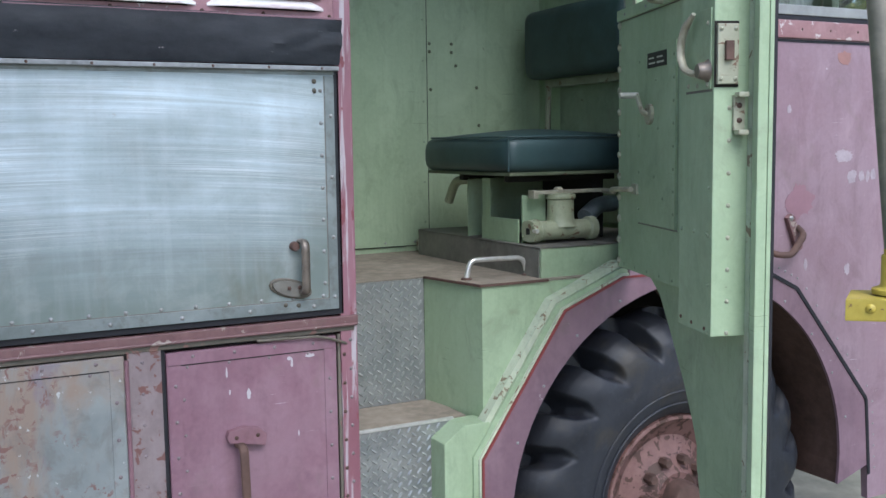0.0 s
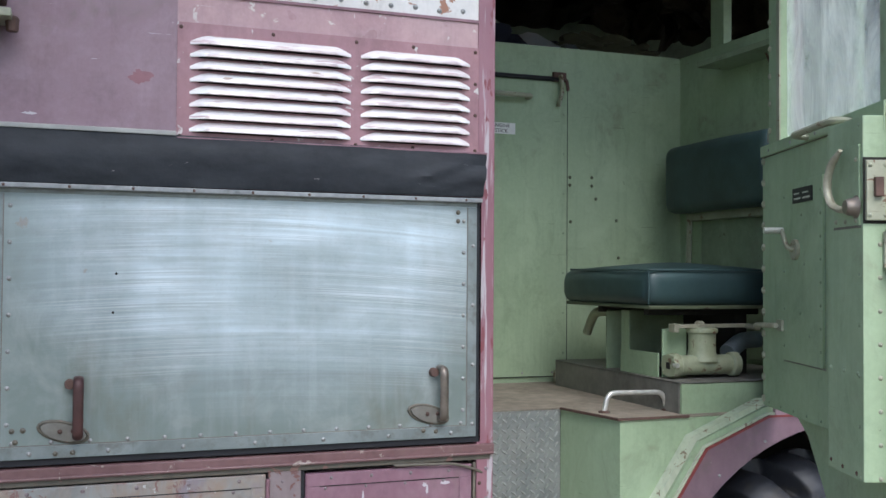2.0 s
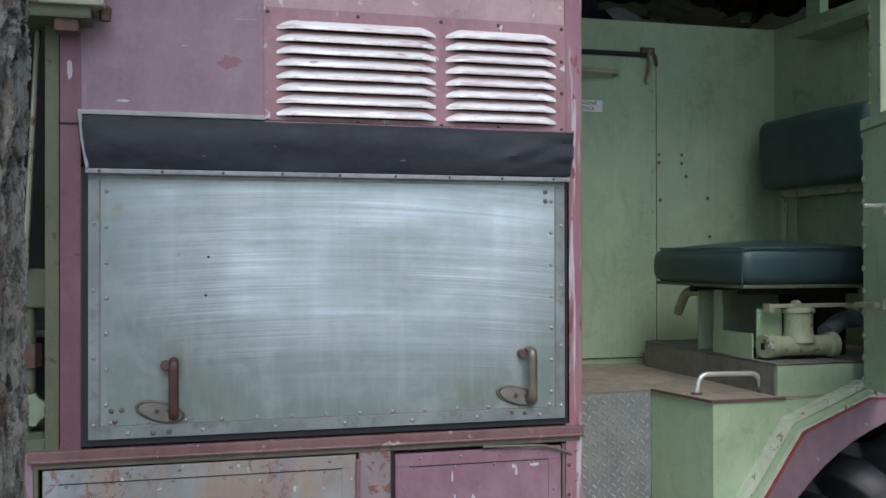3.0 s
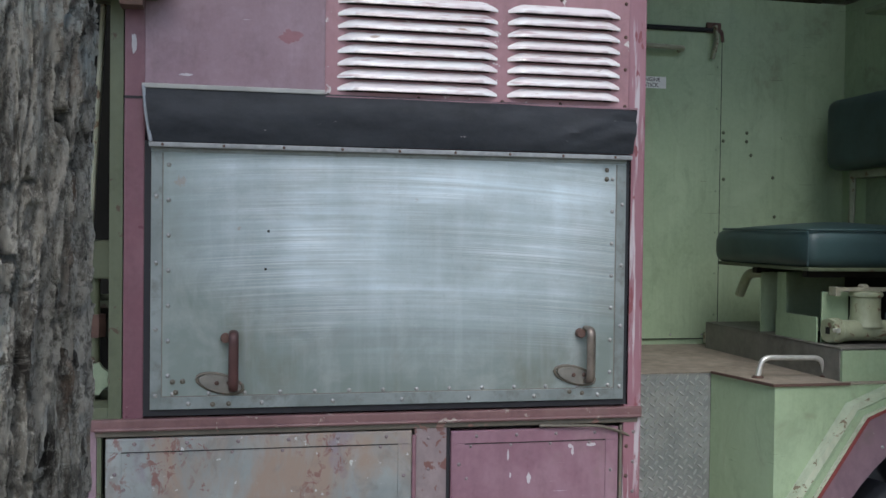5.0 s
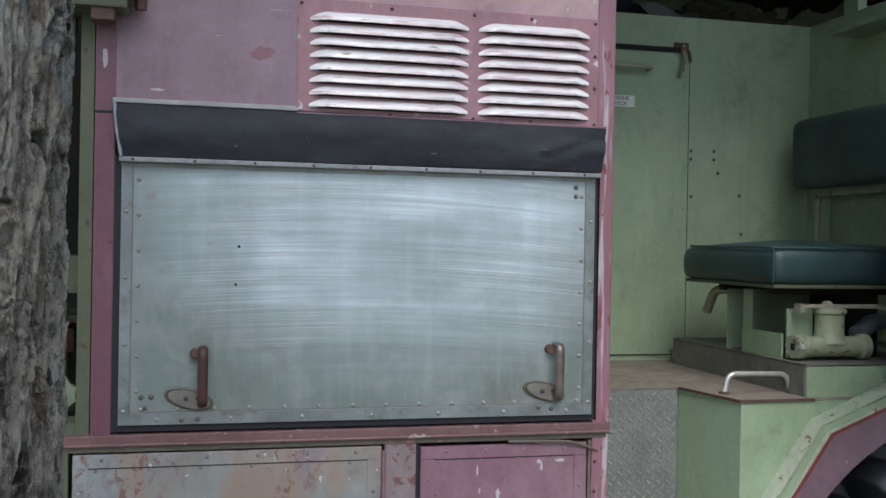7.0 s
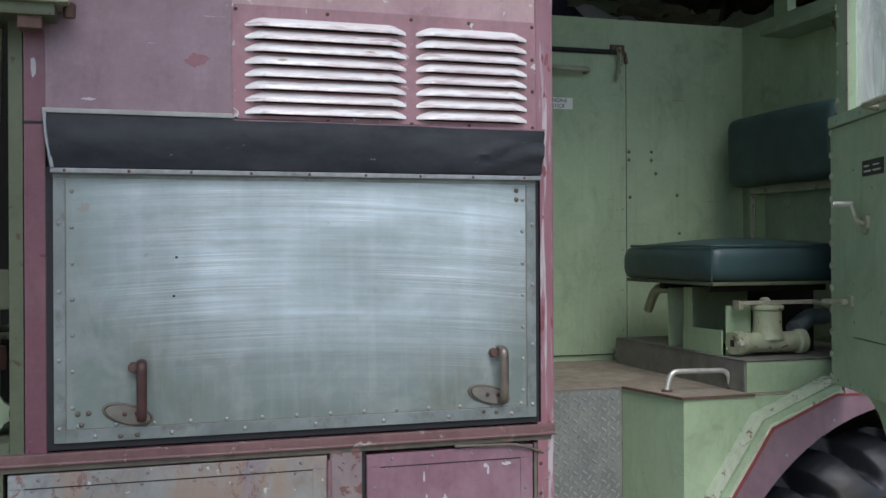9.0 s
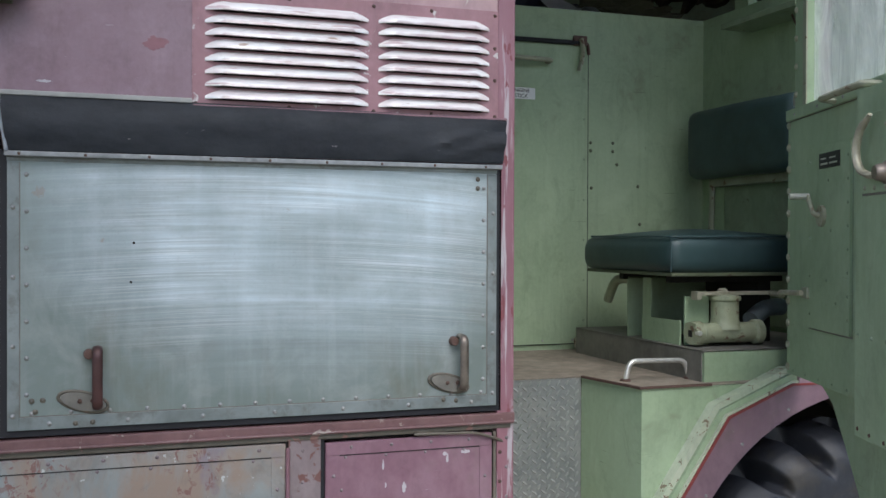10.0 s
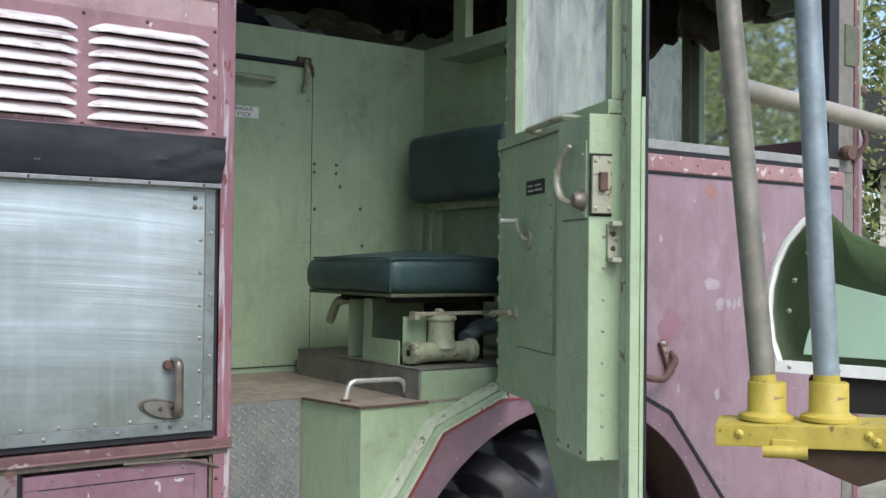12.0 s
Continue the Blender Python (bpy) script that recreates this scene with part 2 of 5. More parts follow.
def flaking():
    """Bare grey metal with what is left of brown primer and maroon paint."""
    m = Nodes("flaking_paint_metal")
    c = m.mix(m.ramp(m.noise(3.0, 5), 0.35, 0.65), (0.20, 0.225, 0.225), (0.33, 0.35, 0.345))
    c = m.mix(m.ramp(m.noise(3.0, 8, 0.66, (1.5, 1, 0.6), (3, 4, 1), 0.6), 0.44, 0.58, 0, 0.85), c, (0.30, 0.215, 0.165))
    c = m.mix(m.ramp(m.noise(5.0, 6, 0.6, (1, 1, 0.6), (6, 3, 9)), 0.58, 0.64, 0, 0.7), c, (0.22, 0.185, 0.225))
    c = m.mix(m.ramp(m.noise(14.0, 7, 0.7, (1, 1, 0.7), (4, 2, 2), 0.5), 0.52, 0.62, 0, 0.45), c, (0.17, 0.16, 0.15))
    chips = m.times(m.ramp(m.noise(30.0, 8, 0.68, (1, 1, 0.8), (1, 8, 2), 0.6), 0.54, 0.57), m.ramp(m.noise(4.5, 5, 0.6, (1, 1, 0.8), (8, 1, 5)), 0.48, 0.56))
    c = m.mix(m.times(chips, 0.85), c, (0.20, 0.095, 0.085))
    rims = m.ramp(m.noise(40.0, 6, 0.6, (1, 1, 1), (2, 7, 3)), 0.66, 0.69)
    c = m.mix(rims, c, (0.50, 0.51, 0.50))
    m.bump(m.noise(22.0, 6), 0.3)
    return m.done(c, 0.48, 0.15)


FLAKED = flaking()


def tread_metal():
    m = Nodes("tread_plate_metal")
    c = m.mix(m.ramp(m.noise(12.0, 5), 0.35, 0.7), (0.22, 0.235, 0.23), (0.34, 0.35, 0.335))
    c = m.mix(m.ramp(m.noise(3.0, 5, 0.6, (1, 1, 1), (2, 2, 2)), 0.5, 0.75, 0, 0.5), c, (0.30, 0.27, 0.22))
    m.bump(m.noise(70.0, 4), 0.2)
    return m.done(c, 0.40, 0.45)


TREAD = tread_metal()
# Worn lugs, coloured paler than the plate to hold their glints.
TREAD_WORN_GLINT = plain("worn_glint_tread_metal", (0.50, 0.51, 0.50), 0.30, 0.7, 0.3, 60)


def window_glass(name, dusty):
    """Clear glass with a film of dust and dried runs."""
    m = Nodes(name)
    m.bsdf.inputs["Transmission Weight"].default_value = 1.0
    m.bsdf.inputs["IOR"].default_value = 1.45
    m.done((0.9, 0.93, 0.92), 0.04)
    near = m.node("ShaderNodeBsdfDiffuse")
    near.inputs["Color"].default_value = (0.40, 0.41, 0.39, 1)
    back = m.node("ShaderNodeBsdfTranslucent")
    back.inputs["Color"].default_value = (0.48, 0.50, 0.45, 1)
    film = m.tree.nodes.new("ShaderNodeAddShader")
    m.link(near.outputs[0], film.inputs[0])
    m.link(back.outputs[0], film.inputs[1])
    both = m.tree.nodes.new("ShaderNodeMixShader")
    run = m.noise(3.4, 8, 0.70, (2.2, 2.2, 0.9), (1, 5, 2), 1.2)
    m.link(m.ramp(run, 0.36, 0.66, dusty * 0.35, min(1.0, dusty * 1.3)), both.inputs[0])
    m.link(m.bsdf.outputs[0], both.inputs[1])
    m.link(film.outputs[0], both.inputs[2])
    m.link(both.outputs[0], m.tree.nodes["Material Output"].inputs["Surface"])
    return m.mat


DUSTY_GLASS = window_glass("dusty_window_glass", 0.62)
CLEAR_GLASS = window_glass("hazy_window_glass", 0.05)


def bark_material():
    """Weathered bark: every flake has its own tone, grey to tan; furrow shade is painted dark; pale blue-grey lichen,
    black grit.
    """
    m = Nodes("bark")
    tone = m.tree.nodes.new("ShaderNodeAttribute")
    tone.attribute_name = "flake_furrow_tone"
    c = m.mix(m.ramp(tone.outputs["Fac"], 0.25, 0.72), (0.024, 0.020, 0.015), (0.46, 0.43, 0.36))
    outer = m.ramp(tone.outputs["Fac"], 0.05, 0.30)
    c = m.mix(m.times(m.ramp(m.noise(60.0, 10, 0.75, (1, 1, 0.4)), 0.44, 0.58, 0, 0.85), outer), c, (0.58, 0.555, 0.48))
    c = m.mix(m.ramp(m.noise(14.0, 6, 0.65, (1, 1, 0.5), (1, 6, 2)), 0.56, 0.64, 0, 0.65), c, (0.22, 0.145, 0.095))
    c = m.mix(m.ramp(m.noise(9.0, 8, 0.74, (1, 1, 0.7), (4, 2, 7), 0.4), 0.52, 0.58, 0, 0.8), c, (0.52, 0.565, 0.53))
    c = m.mix(m.ramp(m.noise(150.0, 7, 0.78, (1, 1, 0.6)), 0.50, 0.60, 0, 0.7), c, (0.045, 0.038, 0.030))
    c = m.mix(m.times(m.ramp(m.noise(260.0, 5, 0.75, (1, 1, 0.7), (3, 3, 3)), 0.56, 0.64, 0, 0.7), outer), c, (0.60, 0.58, 0.50))
    m.bump(m.noise(120.0, 10, 0.85, (1, 1, 0.5)), 1.0, 0.008)
    return m.done(c, 0.85, 0, 0.3)


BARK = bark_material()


def leaf_material(name, a, b):
    m = Nodes(name)
    geo = m.tree.nodes.new("ShaderNodeNewGeometry")
    c = m.mix(geo.outputs["Random Per Island"], a, b)
    m.done(c, 0.5)
    thin = m.node("ShaderNodeBsdfTranslucent")
    m.link(c, thin.inputs["Color"])
    both = m.tree.nodes.new("ShaderNodeMixShader")
    both.inputs[0].default_value = 0.5
    m.link(m.bsdf.outputs[0], both.inputs[1])
    m.link(thin.outputs[0], both.inputs[2])
    m.link(both.outputs[0], m.tree.nodes["Material Output"].inputs["Surface"])
    return m.mat


LEAF = leaf_material("leaves", (0.05, 0.10, 0.025), (0.42, 0.43, 0.17))
GRASSY = plain("leaf_litter_ground", (0.21, 0.20, 0.15), 0.95, 0, 0.6, 3.0, 0.6)


# ---------------------------------------------------------------- mesh helpers
def part(name, bm, material, parent=None, label="", smooth=False):
    """Links a bmesh as one mesh object under a thing or a part; coordinates are the parent's."""
    me = bpy.data.meshes.new(name)
    bmesh.ops.recalc_face_normals(bm, faces=bm.faces)
    bm.to_mesh(me)
    bm.free()
    me.materials.append(material)
    if smooth:
        me.shade_smooth()
        me.set_sharp_from_angle(angle=radians(38))
    ob = new(name, me)
    ob.parent = parent
    if label:
        ob["label"] = label
    return ob


def thing(name, label, category, at=None, group="", kind=""):
    ob = new(name)
    ob.empty_display_size = 0.05
    if at is not None:
        ob.matrix_world = at
    return tagged(ob, label, category, group, kind)


def add_box(bm, x0, x1, y0, y1, z0, z1, bevel=0.0):
    vs = [bm.verts.new((x, y, z)) for x in (x0, x1) for y in (y0, y1) for z in (z0, z1)]
    fs = [bm.faces.new([vs[i] for i in q]) for q in ((0, 1, 3, 2), (4, 6, 7, 5), (0, 4, 5, 1), (2, 3, 7, 6), (0, 2, 6, 4), (1, 5, 7, 3))]
    if bevel:
        es = list({e for f in fs for e in f.edges})
        bmesh.ops.bevel(bm, geom=es, offset=bevel, segments=2, profile=0.7, affect="EDGES")
    return bm


def box(x0, x1, y0, y1, z0, z1, bevel=0.0):
    return add_box(bmesh.new(), x0, x1, y0, y1, z0, z1, bevel)


def add_prism(bm, outline, a, b, axis="y"):
    """An outline in the plane across the axis, drawn out from a to b."""
    def at(p, d):
        return {"y": (p[0], d, p[1]), "x": (d, p[0], p[1]), "z": (p[0], p[1], d)}[axis]
    lo, hi = [bm.verts.new(at(p, a)) for p in outline], [bm.verts.new(at(p, b)) for p in outline]
    n = len(outline)
    bm.faces.new(lo)
    bm.faces.new(hi[::-1])
    for i in range(n):
        bm.faces.new((lo[i], lo[(i + 1) % n], hi[(i + 1) % n], hi[i]))
    return bm


def prism(outline, a, b, axis="y", bevel=0.0):
    bm = add_prism(bmesh.new(), outline, a, b, axis)
    if bevel:
        bmesh.ops.bevel(bm, geom=list(bm.edges), offset=bevel, segments=2, profile=0.7, affect="EDGES")
    return bm


def add_tube(bm, points, radius, seg=12, flat=1.0, closed=True):
    """A round bar swept along a line of points; flat squeezes it across."""
    pts = [Vector(p) for p in points]
    rings, side = [], None
    for i, p in enumerate(pts):
        t = (pts[min(i + 1, len(pts) - 1)] - pts[max(i - 1, 0)]).normalized()
        if side is None:
            side = t.cross(Vector((0, 0, 1)) if abs(t.z) < 0.9 else Vector((1, 0, 0))).normalized()
        side = (side - t * side.dot(t)).normalized()
        up = t.cross(side)
        r = radius[i] if isinstance(radius, (list, tuple)) else radius
        rings.append([bm.verts.new(p + r * (math.cos(a) * side + flat * math.sin(a) * up)) for a in (2 * math.pi * k / seg for k in range(seg))])
    for a, b in zip(rings, rings[1:]):
        for k in range(seg):
            bm.faces.new((a[k], a[(k + 1) % seg], b[(k + 1) % seg], b[k]))
    if closed:
        bm.faces.new(rings[0][::-1])
        bm.faces.new(rings[-1])
    return bm


def tube(points, radius, seg=12, flat=1.0):
    return add_tube(bmesh.new(), points, radius, seg, flat)


def bend(points, r=0.02, steps=5):
    """Rounds the corners of a line of points."""
    pts = [Vector(p) for p in points]
    out = [pts[0]]
    for a, b, c in zip(pts, pts[1:], pts[2:]):
        p, q = b + (a - b).normalized() * r, b + (c - b).normalized() * r
        out += [p.lerp(b, k / steps).lerp(b.lerp(q, k / steps), k / steps) for k in range(steps + 1)]
    return out + [pts[-1]]


def lathe(profile, seg=32, axis="y"):
    """A profile of (radius, along) turned about an axis through the origin."""
    bm = bmesh.new()
    rings = []
    for r, d in profile:
        ring = []
        for k in range(seg):
            a = 2 * math.pi * k / seg
            u, v = r * math.cos(a), r * math.sin(a)
            ring.append(bm.verts.new({"y": (u, d, v), "x": (d, u, v), "z": (u, v, d)}[axis]))
        rings.append(ring)
    for a, b in zip(rings, rings[1:]):
        for k in range(seg):
            bm.faces.new((a[k], a[(k + 1) % seg], b[(k + 1) % seg], b[k]))
    bm.faces.new(rings[0])
    bm.faces.new(rings[-1][::-1])
    return bm


RIVET_MESHES = {}


def rivet(parent, x, y, z, radius=0.006, out=(0, -1, 0), material=None, name="rivet"):
    """A domed rivet head, standing on a surface whose normal is out."""
    material = material or RIVET
    key = (radius, material.name)
    if key not in RIVET_MESHES:
        bm = lathe([(radius * math.cos(a), radius * 0.62 * math.sin(a)) for a in (0, 0.5, 1.0, 1.4)], 8, "z")
        me = bpy.data.meshes.new("rivet")
        bm.to_mesh(me)
        bm.free()
        me.materials.append(material)
        me.shade_smooth()
        RIVET_MESHES[key] = me
    ob = new(name, RIVET_MESHES[key])
    ob.parent = parent
    ob.matrix_local = Matrix.Translation((x, y, z)) @ Vector(out).to_track_quat("Z", "Y").to_matrix().to_4x4()
    return ob


def between(a, b, n):
    return [a + (b - a) * i / (n - 1) for i in range(n)]


# ---------------------------------------------------------------- the truck body
truck = thing("fire_truck", "old fire truck with faded maroon and pale green sheet metal body", "truck")
FLOOR_Z, WALL_Y, STEP_Z = 1.38, 1.125, 0.958
HUB_X, HUB_Z, GROUND = 1.30, 0.53, -0.14
ARCH = [(0.414, 0.50), (0.414, 0.841), (0.724, 1.286), (0.96, 1.378), (1.545, 1.378), (1.758, 1.276), (2.148, 0.809), (2.175, 0.50)]


def arch_curve(r, n=20):
    return [(1.265 + r * math.cos(a), 0.60 + r * math.sin(a)) for a in between(math.pi + 0.15, -0.15, n)]


def post_paint():
    """Maroon paint rubbed through to white along the edge of the post."""
    m = Nodes("rubbed_maroon_paint")
    c = m.mix(m.ramp(m.noise(3.0, 5, 0.6, (1, 1, 0.5)), 0.35, 0.65), (0.20, 0.078, 0.10), (0.30, 0.155, 0.185))
    c = m.mix(m.ramp(m.noise(6.0, 7, 0.62, (8, 1, 0.42), (2, 0, 6), 0.3), 0.54, 0.62, 0, 0.7), c, (0.52, 0.51, 0.53))
    c = m.mix(m.ramp(m.noise(20.0, 6, 0.6, (2, 1, 0.6), (5, 0, 1)), 0.60, 0.63), c, (0.20, 0.06, 0.07))
    m.bump(m.noise(30.0, 6), 0.25)
    return m.done(c, 0.42)


POST_PAINT = post_paint()
# wall behind the hatch, with a frame round it
part("rear_side_wall", box(-1.395, -0.0, 0.035, 0.06, 0.45, 3.25), MAROON, truck)
post = part("corner_post", box(-0.052, 0.0, -0.004, 0.06, 0.45, 3.25, 0.006), POST_PAINT, truck, "chipped maroon corner post showing white undercoat")
part("rear_post", box(-1.395, -1.345, -0.002, 0.06, 1.33, 3.25, 0.004), paint("dark_maroon_paint", (0.13, 0.05, 0.07), (0.185, 0.09, 0.11), (0.34, 0.22, 0.22), 0.35, 0.69), truck)
part("post_seam", box(-1.396, -1.346, -0.004, -0.001, 2.150, 2.156), BLACK_RUBBER, truck)
part("upper_panel", box(-1.345, -0.894, 0.0, 0.035, 2.185, 3.25), PURPLE, truck)
HEADER = paint("scraped_pink_paint", (0.36, 0.20, 0.22), (0.47, 0.33, 0.33), (0.56, 0.50, 0.48), 0.32, 0.63)
CREAM = paint("rust_stained_white_paint", (0.58, 0.55, 0.52), (0.70, 0.68, 0.66), (0.33, 0.16, 0.10), 0.4, 0.60)
part("header_plate", box(-0.894, -0.052, 0.002, 0.035, 2.475, 2.550), HEADER, truck, "scraped pink plate above the louvres")
part("upper_header", box(-0.894, -0.052, 0.0, 0.035, 2.550, 3.25), CREAM, truck, "rust-stained white plate with a row of bolts")
part("header_seam", box(-0.894, -0.052, -0.003, 0.004, 2.548, 2.556), MAROON, truck)
DRIP = paint("dirty_drip_paint", (0.085, 0.075, 0.058), (0.15, 0.13, 0.10), (0.22, 0.12, 0.10), 0.55, 0.60)
RUSTY_MAROON = paint("rusty_maroon_paint", (0.105, 0.048, 0.050), (0.20, 0.110, 0.108), (0.30, 0.25, 0.22), 0.5, 0.60)
part("hatch_rail", box(-1.47, 0.0, -0.012, 0.036, 1.312, 1.342, 0.005), RUSTY_MAROON, truck)
part("drip_moulding", box(-1.46, -0.01, -0.006, 0.03, 1.297, 1.311, 0.003), DRIP, truck)
part("rail_bead", tube([(-1.46, -0.013, 1.316), (-0.005, -0.013, 1.316)], 0.0045, 8), RUSTY_MAROON, truck, smooth=True)


def louvre_panel():
    """A sheet with slots cut under two columns of pressed hoods."""
    x0, x1, z0, z1 = -0.894, -0.052, 2.172, 2.475
    pitch, top, columns = 0.0325, 2.447, ((-0.862, -0.430), (-0.402, -0.079))
    bm = bmesh.new()
    slots = tuple((a + 0.022, b - 0.022) for a, b in columns)
    for a, b in ((x0, slots[0][0]), (slots[0][1], slots[1][0]), (slots[1][1], x1)):
        add_box(bm, a, b, -0.003, 0.0, z0, z1)
    for a, b in slots:
        edges = [z1] + [z for i in range(8) for z in (top - pitch * i - 0.021, top - pitch * i - 0.0315)] + [z0]
        for hi, lo in zip(edges[::2], edges[1::2]):
            add_box(bm, a, b, -0.003, 0.0, lo, hi)
    panel = part("louvre_panel", bm, LOUVRE_PAINT, truck, "chipped pinkish maroon louvre plate")
    for a, b in columns:
        for i in range(8):
            z = top - pitch * i
            hood = bmesh.new()
            n, m = 28, 8
            rows = []
            for j in range(n + 1):
                u = j / n
                x = a + (b - a) * u
                end = min(1, min(u, 1 - u) * (b - a) / 0.040)
                end = 0.04 + 0.96 * end ** 0.8
                row = []
                for k in range(m + 1):
                    s = k / m
                    q = s * 1.30
                    fall = 0.55 * s + 0.45 * (1 - math.cos(q)) / (1 - math.cos(1.30))
                    row.append(hood.verts.new((x, -0.003 - 0.0215 * end * math.sin(q) / math.sin(1.30), z - 0.0285 + 0.0250 * (1 - fall) * (0.25 + 0.75 * end))))
                rows.append(row)
            for p, q in zip(rows, rows[1:]):
                for k in range(m):
                    hood.faces.new((p[k], q[k], q[k + 1], p[k + 1]))
            back = {v: hood.verts.new(v.co + Vector((0, 0.0015, -0.0015))) for v in list(hood.verts)}
            for f in list(hood.faces):
                hood.faces.new([back[v] for v in reversed(f.verts)])
            for p, q in zip(rows, rows[1:]):
                hood.faces.new((p[m], q[m], back[q[m]], back[p[m]]))
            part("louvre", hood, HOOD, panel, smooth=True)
    # Near-black sheet added so that the slots look shaded.
    part("louvre_shade_sheet", box(x0, x1, 0.012, 0.034, z0, z1), DARK, truck)
    for x in (-0.885, -0.645, -0.415, -0.25, -0.062):
        for z in (2.462, 2.178):
            rivet(panel, x, -0.003, z, 0.0055, material=RUST)
    for z in (2.28, 2.37):
        rivet(panel, -0.062, -0.003, z, 0.0055, material=RUST)
    return panel


def hood_paint():
    """Enamel whitened for the hoods' highlights, with pink paint left in streaks along them; lower lip painted as
    shaded.
    """
    m = Nodes("louvre_paint")
    c = m.mix(m.ramp(m.noise(6.0, 5, 0.6, (1, 1, 5.0)), 0.40, 0.60), (0.86, 0.85, 0.83), (0.76, 0.69, 0.68))
    c = m.mix(m.ramp(m.noise(9.0, 6, 0.6, (0.8, 1, 9.0), (3, 1, 7)), 0.58, 0.66, 0, 0.7), c, (0.45, 0.26, 0.28))
    c = m.mix(m.ramp(m.noise(16.0, 6, 0.6, (0.6, 1, 3.0), (1, 4, 2)), 0.66, 0.70, 0, 0.8), c, (0.40, 0.27, 0.20))
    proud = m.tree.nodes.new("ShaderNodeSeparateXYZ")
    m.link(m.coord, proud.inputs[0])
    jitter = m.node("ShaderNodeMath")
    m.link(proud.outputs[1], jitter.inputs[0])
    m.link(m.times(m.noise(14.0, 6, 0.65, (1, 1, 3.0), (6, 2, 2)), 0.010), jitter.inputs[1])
    # The outermost lip is tinted darker in place of shade.
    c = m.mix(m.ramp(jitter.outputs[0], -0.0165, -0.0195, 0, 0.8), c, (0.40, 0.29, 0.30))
    m.bump(m.noise(40.0, 5), 0.12)
    return m.done(c, 0.20, 0.0, 0.8)


HOOD = hood_paint()
LOUVRE_PAINT = paint("chipped_pink_paint", (0.27, 0.135, 0.155), (0.36, 0.20, 0.22), (0.58, 0.54, 0.52), 0.4, 0.645)
louvre_panel()
for x in between(-0.82, -0.10, 11):
    rivet(truck, x, 0.0, 2.575 + 0.004 * math.sin(x * 40), 0.008, material=RIVET, name="bolt")
for x in between(-0.86, -0.12, 9):
    rivet(truck, x, 0.0, 2.66, 0.007, material=RUST, name="bolt")


# ---------------------------------------------------------------- the aluminium hatch
hatch = thing("side_hatch", "wide scuffed aluminium hatch with riveted edge strips and two handles", "hatch")
X0, X1, Z0, Z1 = -1.333, -0.053, 1.36, 2.035
part("rubber_seal", box(X0 - 0.012, X1 + 0.012, -0.004, 0.034, Z0 - 0.012, Z1 + 0.01), BLACK_RUBBER, hatch)
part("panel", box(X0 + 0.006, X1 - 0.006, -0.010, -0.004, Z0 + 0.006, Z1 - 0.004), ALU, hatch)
for name, b in (("edge_strip", (X0 + 0.005, X0 + 0.032, Z0 + 0.005, Z1 - 0.02)), ("edge_strip", (X1 - 0.032, X1 - 0.005, Z0 + 0.005, Z1 - 0.02)), ("edge_strip", (X0 + 0.032, X1 - 0.032, Z0 + 0.005, Z0 + 0.036)), ("edge_strip", (X0 + 0.004, X1 - 0.004, Z1 - 0.018, Z1 - 0.002))):
    part(name, box(b[0], b[1], -0.0125, -0.010, b[2], b[3], 0.001), STRIP, hatch)
for x0, x1, z0, z1 in ((X0 + 0.032, X0 + 0.0345, Z0 + 0.036, Z1 - 0.02), (X1 - 0.0345, X1 - 0.032, Z0 + 0.036, Z1 - 0.02), (X0 + 0.032, X1 - 0.032, Z0 + 0.036, Z0 + 0.0385)):
    part("strip_seam", box(x0, x1, -0.0107, -0.0095, z0, z1), GRIME, hatch)
for i, x in enumerate(between(X0 + 0.06, X1 - 0.05, 14)):
    rivet(hatch, x, -0.010, Z0 + 0.044, 0.0062)
for x in between(X0 + 0.1, X1 - 0.08, 7):
    rivet(hatch, x, -0.0125, Z0 + 0.018, 0.0062)
for z in between(Z0 + 0.09, Z1 - 0.05, 7):
    rivet(hatch, X0 + 0.048, -0.010, z, 0.0062)
    rivet(hatch, X1 - 0.044, -0.010, z - 0.01, 0.0062)
for z in between(Z0 + 0.04, Z1 - 0.13, 4):
    rivet(hatch, X0 + 0.018, -0.0125, z, 0.0062)
    rivet(hatch, X1 - 0.016, -0.0125, z, 0.0062)
for x, z in ((X0 + 0.06, 1.435), (X0 + 0.085, 1.436), (X0 + 0.068, 1.408), (X0 + 0.16, 1.376), (X0 + 0.2, 1.377), (X1 - 0.062, 2.0), (X1 - 0.062, 1.975), (-0.178, 1.384), (-0.215, 1.388)):
    rivet(hatch, x, -0.0118, z, 0.007, material=DRIP, name="bolt")
for x, z in ((-1.036, 1.82), (-1.043, 1.722)):
    part("drilled_hole", lathe([(0.0035, -0.0108), (0.0035, -0.0095)], 10), DARK, hatch).location = (x, 0, z)


